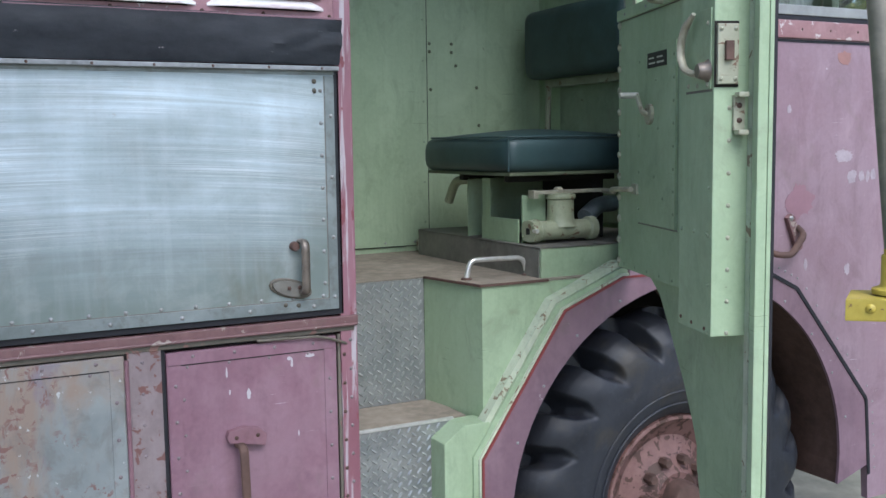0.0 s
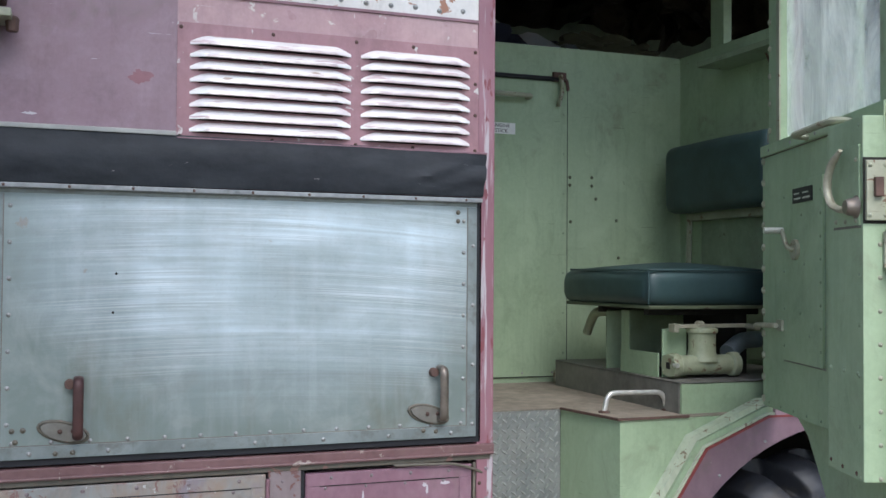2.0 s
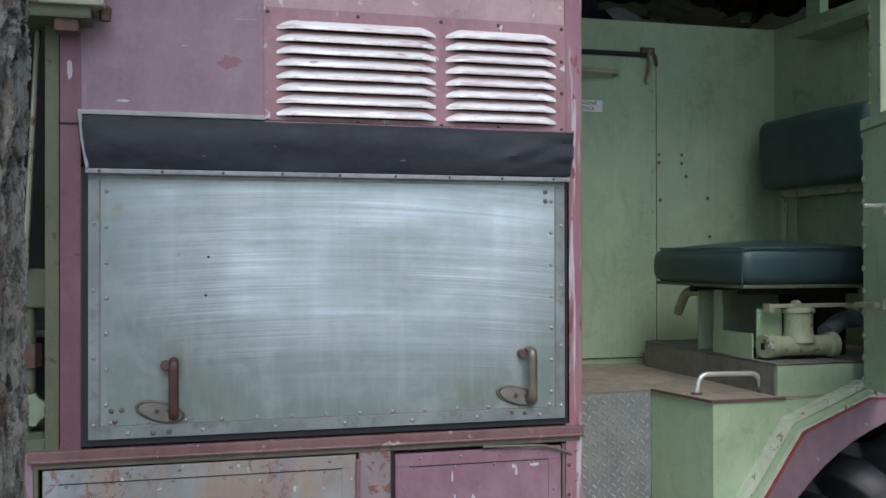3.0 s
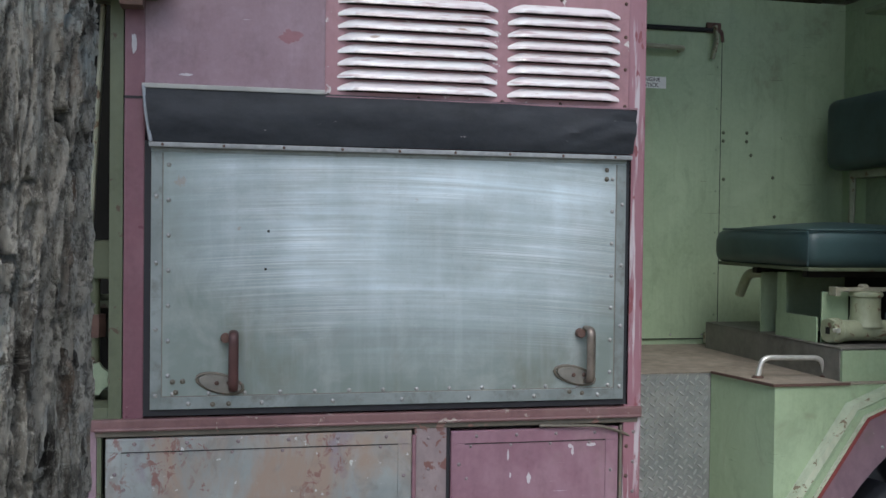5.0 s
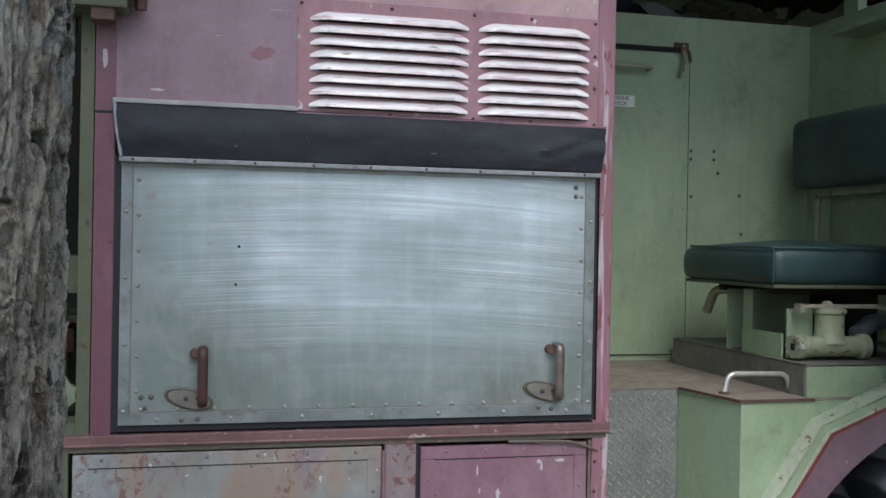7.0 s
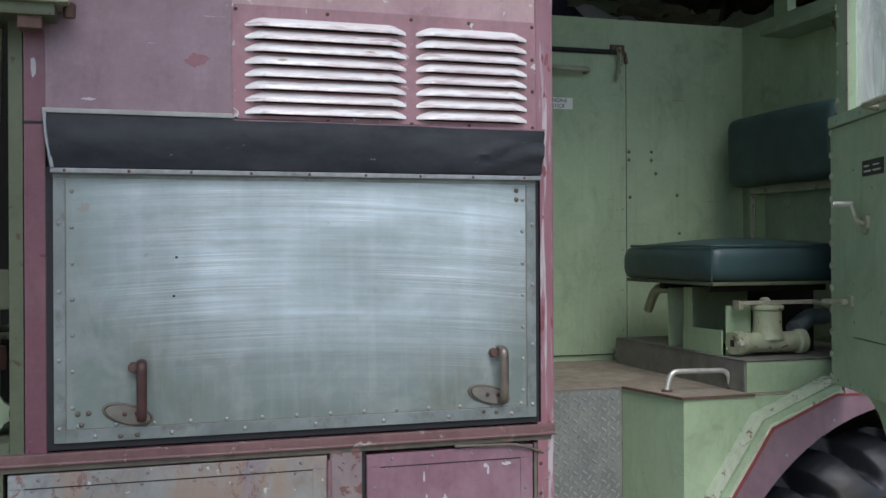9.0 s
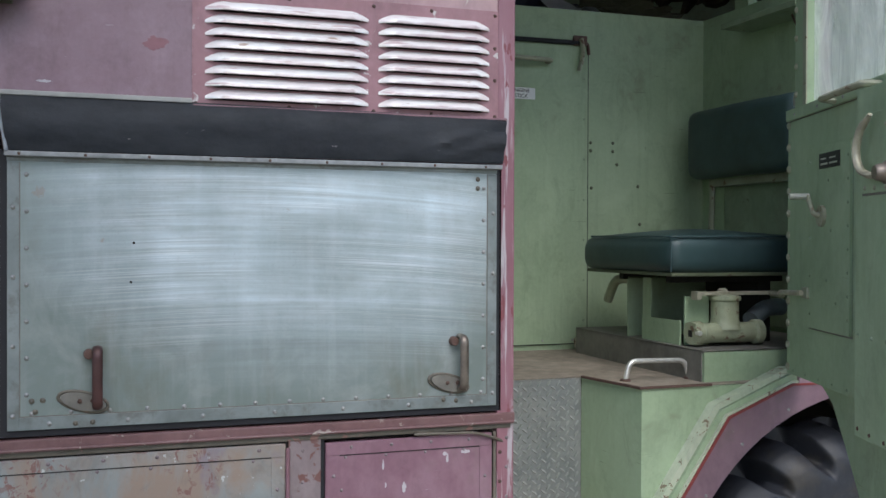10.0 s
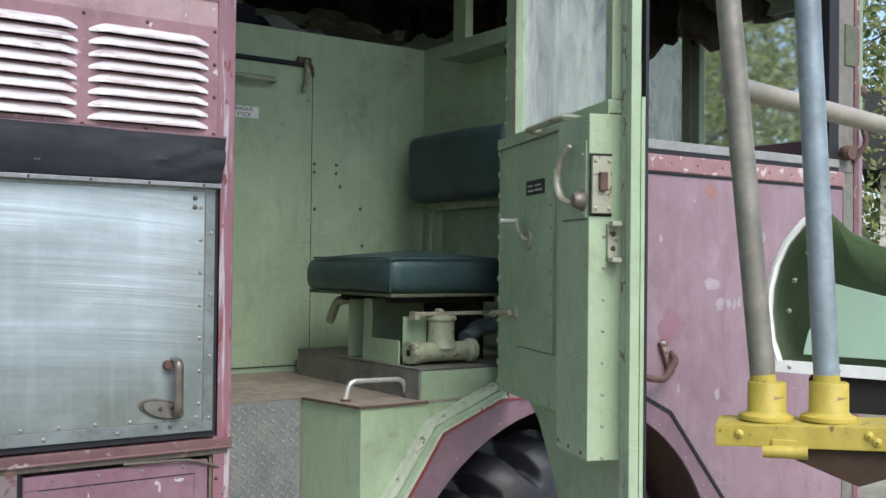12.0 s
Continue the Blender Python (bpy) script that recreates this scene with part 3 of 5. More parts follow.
def hatch_handle(x, z, color):
    """A flat bar bent over a post, on a leaf-shaped base."""
    handle = thing("hatch_handle", "worn rusty bar handle on a leaf-shaped base plate", "handle", pose(x, 0, z), "hatch handles")
    base = [(-0.037 + 0.053 * math.cos(a), 0.025 + 0.021 * math.sin(a) - 0.012 * math.cos(a)) for a in between(0, 2 * math.pi * 19 / 20, 20)]
    part("base_plate", prism(base, -0.022, -0.010, "y", 0.003), GRIME, handle)
    part("base_rim", tube([(-0.037 + 1.10 * (px + 0.037), -0.0125, 0.025 + 1.12 * (pz - 0.025)) for px, pz in base + base[:1]], 0.004, 8), DRIP, handle, smooth=True)
    grip = bend([(-0.004, -0.012, 0.155), (-0.004, -0.05, 0.155), (-0.004, -0.05, 0.012), (-0.004, -0.012, 0.012)], 0.02)
    part("grip", tube(grip, 0.0125, 10, 0.6), color, handle, smooth=True)
    part("stop", lathe([(0.011, -0.03), (0.013, -0.02), (0.013, -0.010)], 14), RUST, handle).location = (-0.024, 0, 0.142)
    for dx in (-0.045, -0.015):
        rivet(handle, dx, -0.026, 0.028, 0.006, material=RUST, name="bolt")
    return handle


hatch_handle(-1.118, 1.404, plain("dark_red_handle_paint", (0.075, 0.032, 0.029), 0.45, 0.2, 0.4, 30))
hatch_handle(-0.163, 1.408, HANDLE)


def awning():
    """A flap of black canvas clamped along its top and bottom edges, creased towards one end."""
    flap = thing("canvas_flap", "black canvas rain flap clamped above the aluminium hatch", "flap")
    bm = bmesh.new()
    n, m = 90, 10
    rows = []
    for i in range(n + 1):
        u = i / n
        row = []
        for k in range(m + 1):
            v = k / m
            x = -1.347 + 0.020 * v + (1.317 - 0.038 * v) * u
            z = 2.180 - 0.006 * u + (2.042 - 2.180 + 0.008 * u) * v
            crease = max(0, u - 0.72) / 0.28
            w = noise.noise((x * 9, v * 5 + x * 6, 3.1)) * 0.014 * crease + noise.noise((x * 4, v * 2, 1.0)) * 0.003
            y = -0.012 - 0.022 * v - 0.013 * math.sin(math.pi * v ** 0.8) - 1.3 * w - 0.003 * noise.noise((x * 14, v * 9, 5.0)) * v
            row.append(bm.verts.new((x, y, z)))
        rows.append(row)
    for a, b in zip(rows, rows[1:]):
        for k in range(m):
            bm.faces.new((a[k], b[k], b[k + 1], a[k + 1]))
    bmesh.ops.solidify(bm, geom=list(bm.faces), thickness=-0.003)
    part("canvas", bm, CANVAS, flap, smooth=True)
    part("end_trim", tube([(-1.348, -0.014, 2.182), (-1.340, -0.030, 2.11), (-1.328, -0.036, 2.04)], 0.005, 8), CLAMP, flap, smooth=True)
    part("top_clamp", box(-1.352, -0.895, -0.018, 0.0, 2.176, 2.188, 0.002), PIPE, flap)
    part("top_clamp", box(-0.893, -0.028, -0.016, -0.0031, 2.168, 2.174, 0.002), MAROON, flap)
    part("bottom_clamp", box(-1.333, -0.05, -0.036, -0.0128, 2.028, 2.040, 0.002), CLAMP, flap)
    for x in between(-1.3, -0.1, 9):
        rivet(flap, x, -0.036, 2.034, 0.004, material=RUST)


awning()


# ---------------------------------------------------------------- lower lockers
def locker(name, x0, x1, z0, z1, material, label, strip):
    door = thing(name, label, "locker door")
    part("panel", box(x0, x1, -0.002, 0.034, z0, z1, 0.002), material, door)
    # Black line laid in as the shade under the top strip.
    part("edge_shade_line", box(x0 + 0.038, x1 - 0.038, -0.0028, -0.002, z1 - 0.037, z1 - 0.034), BLACK_RUBBER, door)
    part("edge_strip", box(x0 + 0.003, x1 - 0.003, -0.0055, -0.002, z1 - 0.034, z1 - 0.003, 0.001), strip, door)
    for a, b in ((x0 + 0.003, x0 + 0.038), (x1 - 0.038, x1 - 0.003)):
        part("edge_strip", box(a, b, -0.005, -0.002, z0 + 0.003, z1 - 0.035, 0.001), strip, door)
    for x in between(x0 + 0.07, x1 - 0.07, max(3, int((x1 - x0) / 0.115))):
        rivet(door, x, -0.0055, z1 - 0.014, 0.0055, material=PAINTED_RIVET)
        rivet(door, x - 0.015, -0.002, z1 - 0.042, 0.0048, material=PAINTED_RIVET)
    for z in between(z1 - 0.09, z0 + 0.09, 7):
        rivet(door, x0 + 0.022, -0.005, z, 0.0055, material=PAINTED_RIVET)
        rivet(door, x1 - 0.022, -0.005, z - 0.03, 0.0055, material=PAINTED_RIVET)
        rivet(door, x0 + 0.044, -0.002, z - 0.04, 0.0048, material=PAINTED_RIVET)
    return door


# Near-black sheet close behind the doors, in place of shade in the gaps.
part("locker_gap_shade", box(-1.444, 0.0, 0.034, 0.045, 0.45, 1.297), DARK, truck)
locker("storage_locker", -1.435, -0.652, 0.52, 1.292, FLAKED, "grey locker door with flaking brown and maroon paint", FLAKED)
second = locker("storage_locker", -0.545, -0.066, 0.52, 1.286, MAGENTA, "faded maroon locker door with a drop handle", MAGENTA)
part("hinge_post", box(-0.645, -0.558, -0.004, 0.034, 0.47, 1.297, 0.002), paint("dirty_mauve_paint", (0.18, 0.135, 0.14), (0.26, 0.215, 0.215), (0.16, 0.075, 0.065), 0.5, 0.58), truck, "flaking grey and maroon post between the lockers")
part("hinge_barrel", tube([(-0.647, -0.006, 0.5), (-0.647, -0.006, 1.28)], 0.006, 10), MAROON, truck, smooth=True)
part("gap_seal", box(-0.557, -0.547, 0.004, 0.034, 0.47, 1.297), BLACK_RUBBER, truck)
part("end_strip", box(-0.062, -0.054, -0.003, 0.034, 0.47, 1.29), DRIP, truck)
for z in between(0.6, 1.27, 9):
    rivet(post, -0.022, -0.004, z, 0.0058, material=PAINTED_RIVET)
    rivet(post, -0.042, -0.004, z - 0.04, 0.0058, material=RUST)
    rivet(truck, -0.607, -0.004, z, 0.005, material=PAINTED_RIVET)
latch = thing("locker_latch", "maroon-painted bar handle with a curved keeper plate", "handle", pose(-0.345, -0.002, 0.93))
keeper = [(-0.05, 0.112), (-0.045, 0.128), (0.0, 0.136), (0.04, 0.128), (0.062, 0.108), (0.055, 0.075), (0.02, 0.088), (-0.045, 0.094)]
part("keeper_plate", prism(keeper, -0.022, 0.0, "y", 0.003), MAROON, latch)
part("grip", tube(bend([(-0.015, -0.004, 0.085), (-0.012, -0.045, 0.085), (-0.008, -0.045, -0.09), (-0.008, -0.004, -0.09)], 0.02), 0.013, 10, 0.7), RUST, latch, smooth=True)
for dx in (-0.025, 0.035):
    rivet(latch, dx, -0.022, 0.108, 0.006, material=RUST, name="bolt")
SPLASH = plain("white_paint_splash", (0.48, 0.45, 0.47), 0.5, 0, 0.15, 40)


def blot(parent, x, z, w, h, material, y=-0.002, seed=0.0, name="paint_splash"):
    """A thin patch with a ragged outline."""
    ring = [(x + w * (0.5 + 0.22 * noise.noise((math.cos(a) * 1.7 + seed, math.sin(a) * 1.7, x * 9)) + 0.14 * noise.noise((math.cos(a) * 6, math.sin(a) * 6 + seed, x * 5))) * math.cos(a), z + h * (0.5 + 0.22 * noise.noise((math.cos(a) * 1.7, math.sin(a) * 1.7 + seed, z * 9)) + 0.14 * noise.noise((math.cos(a) * 6, math.sin(a) * 6 + seed, x * 5))) * math.sin(a)) for a in (k * math.pi / 24 for k in range(48))]
    return part(name, prism(ring, y - 0.0008, y), material, parent)


for k, (x, z, w, h) in enumerate(((-0.207, 1.236, 0.012, 0.012), (-0.200, 1.222, 0.006, 0.028), (-0.145, 1.238, 0.026, 0.010), (-0.385, 1.215, 0.005, 0.030), (-0.378, 1.16, 0.005, 0.014), (-0.325, 1.15, 0.012, 0.026), (-0.185, 1.02, 0.004, 0.018))):
    blot(second, x, z, w, h, SPLASH, -0.002, k)
blot(truck, -1.372, 2.285, 0.014, 0.046, SPLASH, -0.002, 3)
blot(truck, -1.245, 2.215, 0.030, 0.007, SPLASH, 0.0, 5)
blot(truck, -0.985, 2.325, 0.055, 0.034, plain("faded_red_touch_up", (0.27, 0.125, 0.145), 0.5, 0, 0.25, 30), 0.0, 8, "touch_up_patch")
part("loose_wire", tube(bend([(-0.30, -0.012, 1.296), (-0.12, -0.016, 1.292), (-0.06, -0.012, 1.272), (-0.045, -0.006, 1.265)], 0.03), 0.004, 8), DRIP, truck, smooth=True)


# ---------------------------------------------------------------- the crew cab and its steps
cab = thing("crew_cab", "open pale green crew cab with steps and an engine cover", "truck cab")
part("floor_plate", prism([(-0.05, 0.362), (0.40, 0.362), (0.46, 0.075), (0.95, 0.075), (1.37, 0.075), (1.37, WALL_Y), (-0.05, WALL_Y)], FLOOR_Z - 0.004, FLOOR_Z, "z"), FLOOR, cab, "dusty brown cab floor")
part("engine_wall", box(-0.05, 1.37, WALL_Y, WALL_Y + 0.03, FLOOR_Z - 0.03, 2.785), GREEN, cab)
part("bulkhead", box(1.37, 1.40, 0.05, WALL_Y + 0.03, FLOOR_Z - 0.03, 2.785), GREEN, cab)
part("rear_partition", box(-0.05, -0.02, 0.06, WALL_Y + 1.3, 0.5, 3.25), GREEN, cab)
part("upper_riser", box(-0.02, 0.40, 0.364, 0.372, STEP_Z, FLOOR_Z - 0.006), TREAD, cab, "raised tread plate riser")
part("step_tread", box(-0.02, 0.42, 0.118, 0.362, STEP_Z - 0.02, STEP_Z), FLOOR, cab)
part("lower_riser", box(-0.02, 0.37, 0.110, 0.118, 0.45, STEP_Z - 0.003), TREAD, cab, "raised tread plate riser")
part("step_nosing", box(-0.02, 0.37, 0.106, 0.117, STEP_Z - 0.006, STEP_Z + 0.004, 0.002), CHROME, cab)


def lugs(x0, x1, z0, z1, y):
    bm = bmesh.new()
    dx, dz = 0.034, 0.034
    row = 0
    z = z0 + 0.012
    while z < z1 - 0.008:
        x = x0 + 0.012 + (row % 2) * dx / 2
        while x < x1 - 0.008:
            a = radians(45 if row % 2 else -45) + radians(8)
            u, v = Vector((math.cos(a), 0, math.sin(a))), Vector((-math.sin(a), 0, math.cos(a)))
            c = Vector((x, y, z))
            ring = [bm.verts.new(c + u * 0.0125 * p + v * 0.0042 * q) for p, q in ((1, 0), (0.5, 0.9), (-0.5, 0.9), (-1, 0), (-0.5, -0.9), (0.5, -0.9))]
            ridge = [bm.verts.new(c + u * 0.0075 * p + Vector((0, -0.0040, 0))) for p in (1, -1)]
            bm.faces.new((ring[0], ring[1], ridge[0]))
            bm.faces.new((ring[1], ring[2], ridge[1], ridge[0]))
            bm.faces.new((ring[2], ring[3], ridge[1]))
            bm.faces.new((ring[3], ring[4], ridge[1]))
            bm.faces.new((ring[4], ring[5], ridge[0], ridge[1]))
            bm.faces.new((ring[5], ring[0], ridge[0]))
            x += dx
        z += dz / 2
        row += 1
    return bm


part("tread_pattern", lugs(-0.02, 0.40, STEP_Z, FLOOR_Z - 0.008, 0.3638), TREAD_WORN_GLINT, cab)
part("tread_pattern", lugs(-0.02, 0.36, 0.47, STEP_Z - 0.008, 0.1095), TREAD_WORN_GLINT, cab)
# wheel box beside the steps
bm = bmesh.new()
add_prism(bm, [(0.453, 0.90), (0.453, FLOOR_Z - 0.005), (1.0, FLOOR_Z - 0.005), (0.93, 1.375), (0.715, 1.29), (0.453, 0.905)], 0.063, 0.075)
part("wheel_box_front", bm, GREEN, cab)
part("wheel_box_side", prism([(0.453, 0.065), (0.40, 0.362), (0.41, 0.362), (0.463, 0.065)], 0.88, FLOOR_Z - 0.005, "z"), GREEN, cab)
part("wheel_box_lip", prism([(0.444, 0.056), (0.392, 0.350), (0.40, 0.352), (0.452, 0.063), (0.70, 0.063), (0.70, 0.056)], FLOOR_Z - 0.004, FLOOR_Z + 0.004, "z"), RUST, cab)
part("sill_block", prism([(0.29, 0.45), (0.29, 0.905), (0.36, 0.955), (0.452, 0.955), (0.452, 0.90), (0.404, 0.852), (0.404, 0.45)], 0.02, 0.118, "y", 0.004), GREEN, cab)


def arch_strip(name, inner, outer, y0, y1, material, label=""):
    """A band that follows the faceted wheel arch: offsets inwards and outwards of its outline."""
    def offset(d):
        out = []
        for i, p in enumerate(ARCH):
            a, b = Vector(ARCH[max(i - 1, 0)]), Vector(ARCH[min(i + 1, len(ARCH) - 1)])
            t = (b - a).normalized()
            n = Vector((-t.y, t.x))
            out.append((p[0] + n.x * d, p[1] + n.y * d))
        return out
    bm = bmesh.new()
    lo, hi = offset(inner), offset(outer)
    for i in range(len(ARCH) - 1):
        if label == "left" and i > 3:
            break
        add_prism(bm, [lo[i], hi[i], hi[i + 1], lo[i + 1]], y0, y1)
    return part(name, bm, material, truck)


SILL = paint("worn_sill_paint", (0.36, 0.43, 0.30), (0.50, 0.54, 0.42), (0.20, 0.15, 0.10), 0.5, 0.60)
for name, a, b, y0, y1, material in (("sill_strip", 0.0, 0.028, 0.012, 0.063, GREEN), ("sill_bead", 0.030, 0.050, 0.022, 0.066, SILL), ("sill_lip", 0.002, 0.010, 0.004, 0.012, SILL), ("arch_edge", -0.005, 0.0018, -0.003, 0.02, RED)):
    arch_strip(name, a, b, y0, y1, material, "left")
# maroon arch face between the facets and the round cut-out
bm = bmesh.new()
curve = arch_curve(0.745, 41)


def reach(p):
    """Where the ray from the arch's centre through p meets the faceted outline."""
    c, d = Vector((1.265, 0.60)), Vector((p[0] - 1.265, p[1] - 0.60))
    for a, b in zip(ARCH, ARCH[1:]):
        e, f = Vector((b[0] - a[0], b[1] - a[1])), Vector((a[0] - c.x, a[1] - c.y))
        det = e.x * d.y - e.y * d.x
        if abs(det) > 1e-9:
            k, u = (e.x * f.y - e.y * f.x) / det, (d.x * f.y - d.y * f.x) / det
            if k > 0 and -0.001 <= u <= 1.001:
                return c.x + d.x * k, c.y + d.y * k
    return p


outer = [reach(p) for p in curve]
add_prism(bm, curve + outer[::-1], 0.0, 0.012)
part("arch_face", bm, paint("dirty_arch_paint", (0.16, 0.092, 0.118), (0.235, 0.15, 0.18), (0.40, 0.36, 0.36), 0.5, 0.70), truck)
for i in range(3, len(curve) - 2, 3):
    rivet(truck, curve[i][0] * 0.75 + outer[i][0] * 0.25, 0.0, curve[i][1] * 0.75 + outer[i][1] * 0.25, 0.0055)
# wheel well
bm = bmesh.new()
well = arch_curve(0.765, 33)
add_prism(bm, well + [(x * 0.98 + 0.025, z * 0.98 + 0.012) for x, z in reversed(well)], 0.013, 0.80)
bmesh.ops.bevel(bm, geom=list(bm.edges), offset=0.0005, segments=1, affect="EDGES")
part("wheel_well", bm, RUST, truck, "rusty brown wheel well")
# Near-black sheet stands for the shade deep in the well.
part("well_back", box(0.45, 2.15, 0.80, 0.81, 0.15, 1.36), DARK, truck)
part("well_top", box(0.50, 2.15, 0.08, 0.80, 1.352, 1.358), RUST, truck)

# ---------------------------------------------------------------- front section
bm = bmesh.new()
add_prism(bm, [(0.985, 1.378), (1.545, 1.378), (1.545, 2.245), (0.985, 2.245)], 0.0, 0.03)
add_prism(bm, [(1.545, 1.378), (1.758, 1.276), (2.148, 0.809), (2.175, 0.40), (2.95, 0.40), (2.95, 2.245), (1.545, 2.245)], 0.0, 0.03)
part("front_side_panel", bm, PURPLE, truck)
part("belt_moulding", box(1.0, 2.83, -0.012, 0.02, 2.182, 2.246, 0.006), paint("scratched_belt_paint", (0.23, 0.105, 0.11), (0.33, 0.20, 0.20), (0.52, 0.46, 0.44), 0.35, 0.58), truck, "scratched pinkish belt moulding")
part("belt_seam", box(1.0, 2.83, -0.003, 0.004, 2.170, 2.178), BLACK_RUBBER, truck)
part("window_sill", box(1.0, 2.80, -0.008, 0.06, 2.264, 2.300, 0.004), PIPE, truck, "bare aluminium window sill")
part("sill_gasket", box(1.0, 2.80, -0.004, 0.05, 2.247, 2.263), BLACK_RUBBER, truck)
part("door_pillar", box(1.02, 1.10, 0.0, 0.06, 2.246, 3.25), MAROON, truck)
part("window_gasket", box(2.735, 2.800, 0.0, 0.04, 2.301, 3.25), BLACK_RUBBER, truck)
part("front_pillar", box(2.802, 2.910, -0.002, 0.06, 2.246, 3.25, 0.006), GRIME, truck, "dirty bare metal front pillar")
part("pillar_edge", box(2.912, 2.950, -0.006, 0.06, 0.40, 3.25, 0.006), RUSTY_MAROON, truck)
part("front_edge_strip", box(2.835, 2.905, -0.004, 0.0, 0.40, 2.244, 0.001), GRIME, truck)
part("pillar_plate", box(2.84, 2.92, -0.008, -0.002, 2.72, 2.90, 0.002), SHADED_GREEN, truck)
part("marker_lamp", lathe([(0.03, -0.05), (0.035, -0.03), (0.03, -0.002)], 16), RUST, truck).location = (2.83, 0, 2.33)
part("marker_lamp", lathe([(0.012, -0.04), (0.03, -0.03), (0.035, -0.01), (0.03, 0.0)], 16, "x"), RUST, truck).location = (3.0, 0.02, 2.62)
part("lamp_bracket", tube(bend([(2.90, -0.01, 2.30), (2.94, -0.05, 2.38), (2.93, -0.03, 2.46)], 0.03), 0.012, 10), RUST, truck, smooth=True)
for a, b in zip(ARCH[4:], ARCH[5:]):
    u = Vector((b[0] - a[0], b[1] - a[1]))
    n = Vector((-u.y, u.x)).normalized() * 0.007
    part("arch_seam", prism([(a[0] - n.x, a[1] - n.y), (a[0] + n.x, a[1] + n.y), (b[0] + n.x, b[1] + n.y), (b[0] - n.x, b[1] - n.y)], -0.004, 0.0), BLACK_RUBBER, truck)
    for k in between(0.06, 0.94, 7):
        rivet(truck, a[0] + u.x * k + n.x * 5, 0.0, a[1] + u.y * k + n.y * 5, 0.0045)
for x in between(1.6, 2.75, 9):
    rivet(truck, x, -0.012, 2.214, 0.0045, material=RUST)
for z in between(0.6, 2.1, 16):
    rivet(truck, 2.80, 0.0, z, 0.0045)
# front wall with a two-pane windscreen
part("front_panel", box(2.95, 2.98, 0.0, 2.2, 0.40, 2.42), PURPLE, truck)
part("windscreen_header", box(2.95, 2.98, 0.0, 2.2, 3.05, 3.25), GREEN_DARK, truck)
part("windscreen_post", box(2.93, 2.98, 0.90, 1.02, 2.42, 3.05, 0.004), GREEN_DARK, truck)
part("windscreen_post", box(2.95, 2.98, 2.10, 2.2, 2.42, 3.05), GREEN_DARK, truck)
part("windscreen_post", box(2.95, 2.98, 0.0, 0.06, 2.42, 3.05), GREEN_DARK, truck)
part("windscreen_trim", box(2.925, 2.93, 0.955, 0.965, 2.42, 3.05), STEEL_GREEN, truck)
pane = part("windscreen_pane", box(2.962, 2.968, 0.06, 0.90, 2.42, 3.05), CLEAR_GLASS, truck)
pane.visible_shadow = False
pane = part("windscreen_pane", box(2.962, 2.968, 1.02, 2.10, 2.42, 3.05), DUSTY_GLASS, truck, "dust-clouded windscreen pane")
pane.visible_shadow = False
part("far_side_wall", box(-2.3, 2.98, 2.2, 2.23, 0.40, 3.25), GREEN_DARK, truck)
part("roof", box(-2.3, 3.02, -0.03, 2.26, 3.25, 3.29, 0.01), MAROON, truck)
part("tail_wall", box(-2.33, -2.30, 0.0, 2.23, 0.40, 3.25), PURPLE, truck)
part("chassis_floor", box(-2.3, 2.95, 0.82, 2.2, 0.95, 1.0), DARK, truck)
part("front_cab_floor", box(1.40, 2.95, 0.03, 2.2, 1.36, 1.38), FLOOR, truck)
part("chassis_rail", box(-2.3, 2.9, 0.75, 0.87, 0.62, 0.85), RUST, truck)


def lining(x0, x1, y0, y1, z, name, seed):
    """Torn, sagging roof lining."""
    bm = bmesh.new()
    nx, ny = 44, 26
    g = []
    for i in range(nx + 1):
        row = []
        for j in range(ny + 1):
            x, y = x0 + (x1 - x0) * i / nx, y0 + (y1 - y0) * j / ny
            w = noise.fractal((x * 3.2 + seed, y * 3.2, 1.7), 1.0, 2.2, 4)
            row.append(bm.verts.new((x, y, z - 0.05 - 0.13 * max(0, w))))
        g.append(row)
    for i in range(nx):
        for j in range(ny):
            bm.faces.new((g[i][j], g[i + 1][j], g[i + 1][j + 1], g[i][j + 1]))
    bmesh.ops.solidify(bm, geom=list(bm.faces), thickness=0.006)
    return part(name, bm, LINING, truck)


LINING = plain("torn_brown_lining", (0.055, 0.042, 0.026), 0.95, 0, 0.7, 7.0, 0.6)
lining(0.0, 1.40, 0.05, 2.2, 3.25, "roof_lining", 3)
lining(1.42, 2.94, 0.05, 2.2, 3.25, "roof_lining", 9)


def hanging_rag(x, y, width, drop, seed):
    """A torn strip of lining that hangs from the roof, folded, with a ragged hem."""
    bm = bmesh.new()
    n, m = 18, 10
    g = []
    for i in range(n + 1):
        u = i / n
        hem = drop * (0.55 + 0.6 * abs(noise.fractal((u * 3 + seed, seed, 0), 1.0, 2.1, 4)) + 0.25 * math.sin(u * math.pi))
        g.append([bm.verts.new((x + width * (u - 0.5) + 0.03 * noise.noise((u * 4, k * 0.4, seed)), y + 0.06 * math.sin(u * 9 + seed) + 0.05 * noise.noise((u * 5, k * 0.5, seed + 4)), 3.24 - hem * k / m)) for k in range(m + 1)])
    for a, b in zip(g, g[1:]):
        for k in range(m):
            bm.faces.new((a[k], b[k], b[k + 1], a[k + 1]))
    bmesh.ops.solidify(bm, geom=list(bm.faces), thickness=0.004)
    return part("torn_lining", bm, LINING, truck)


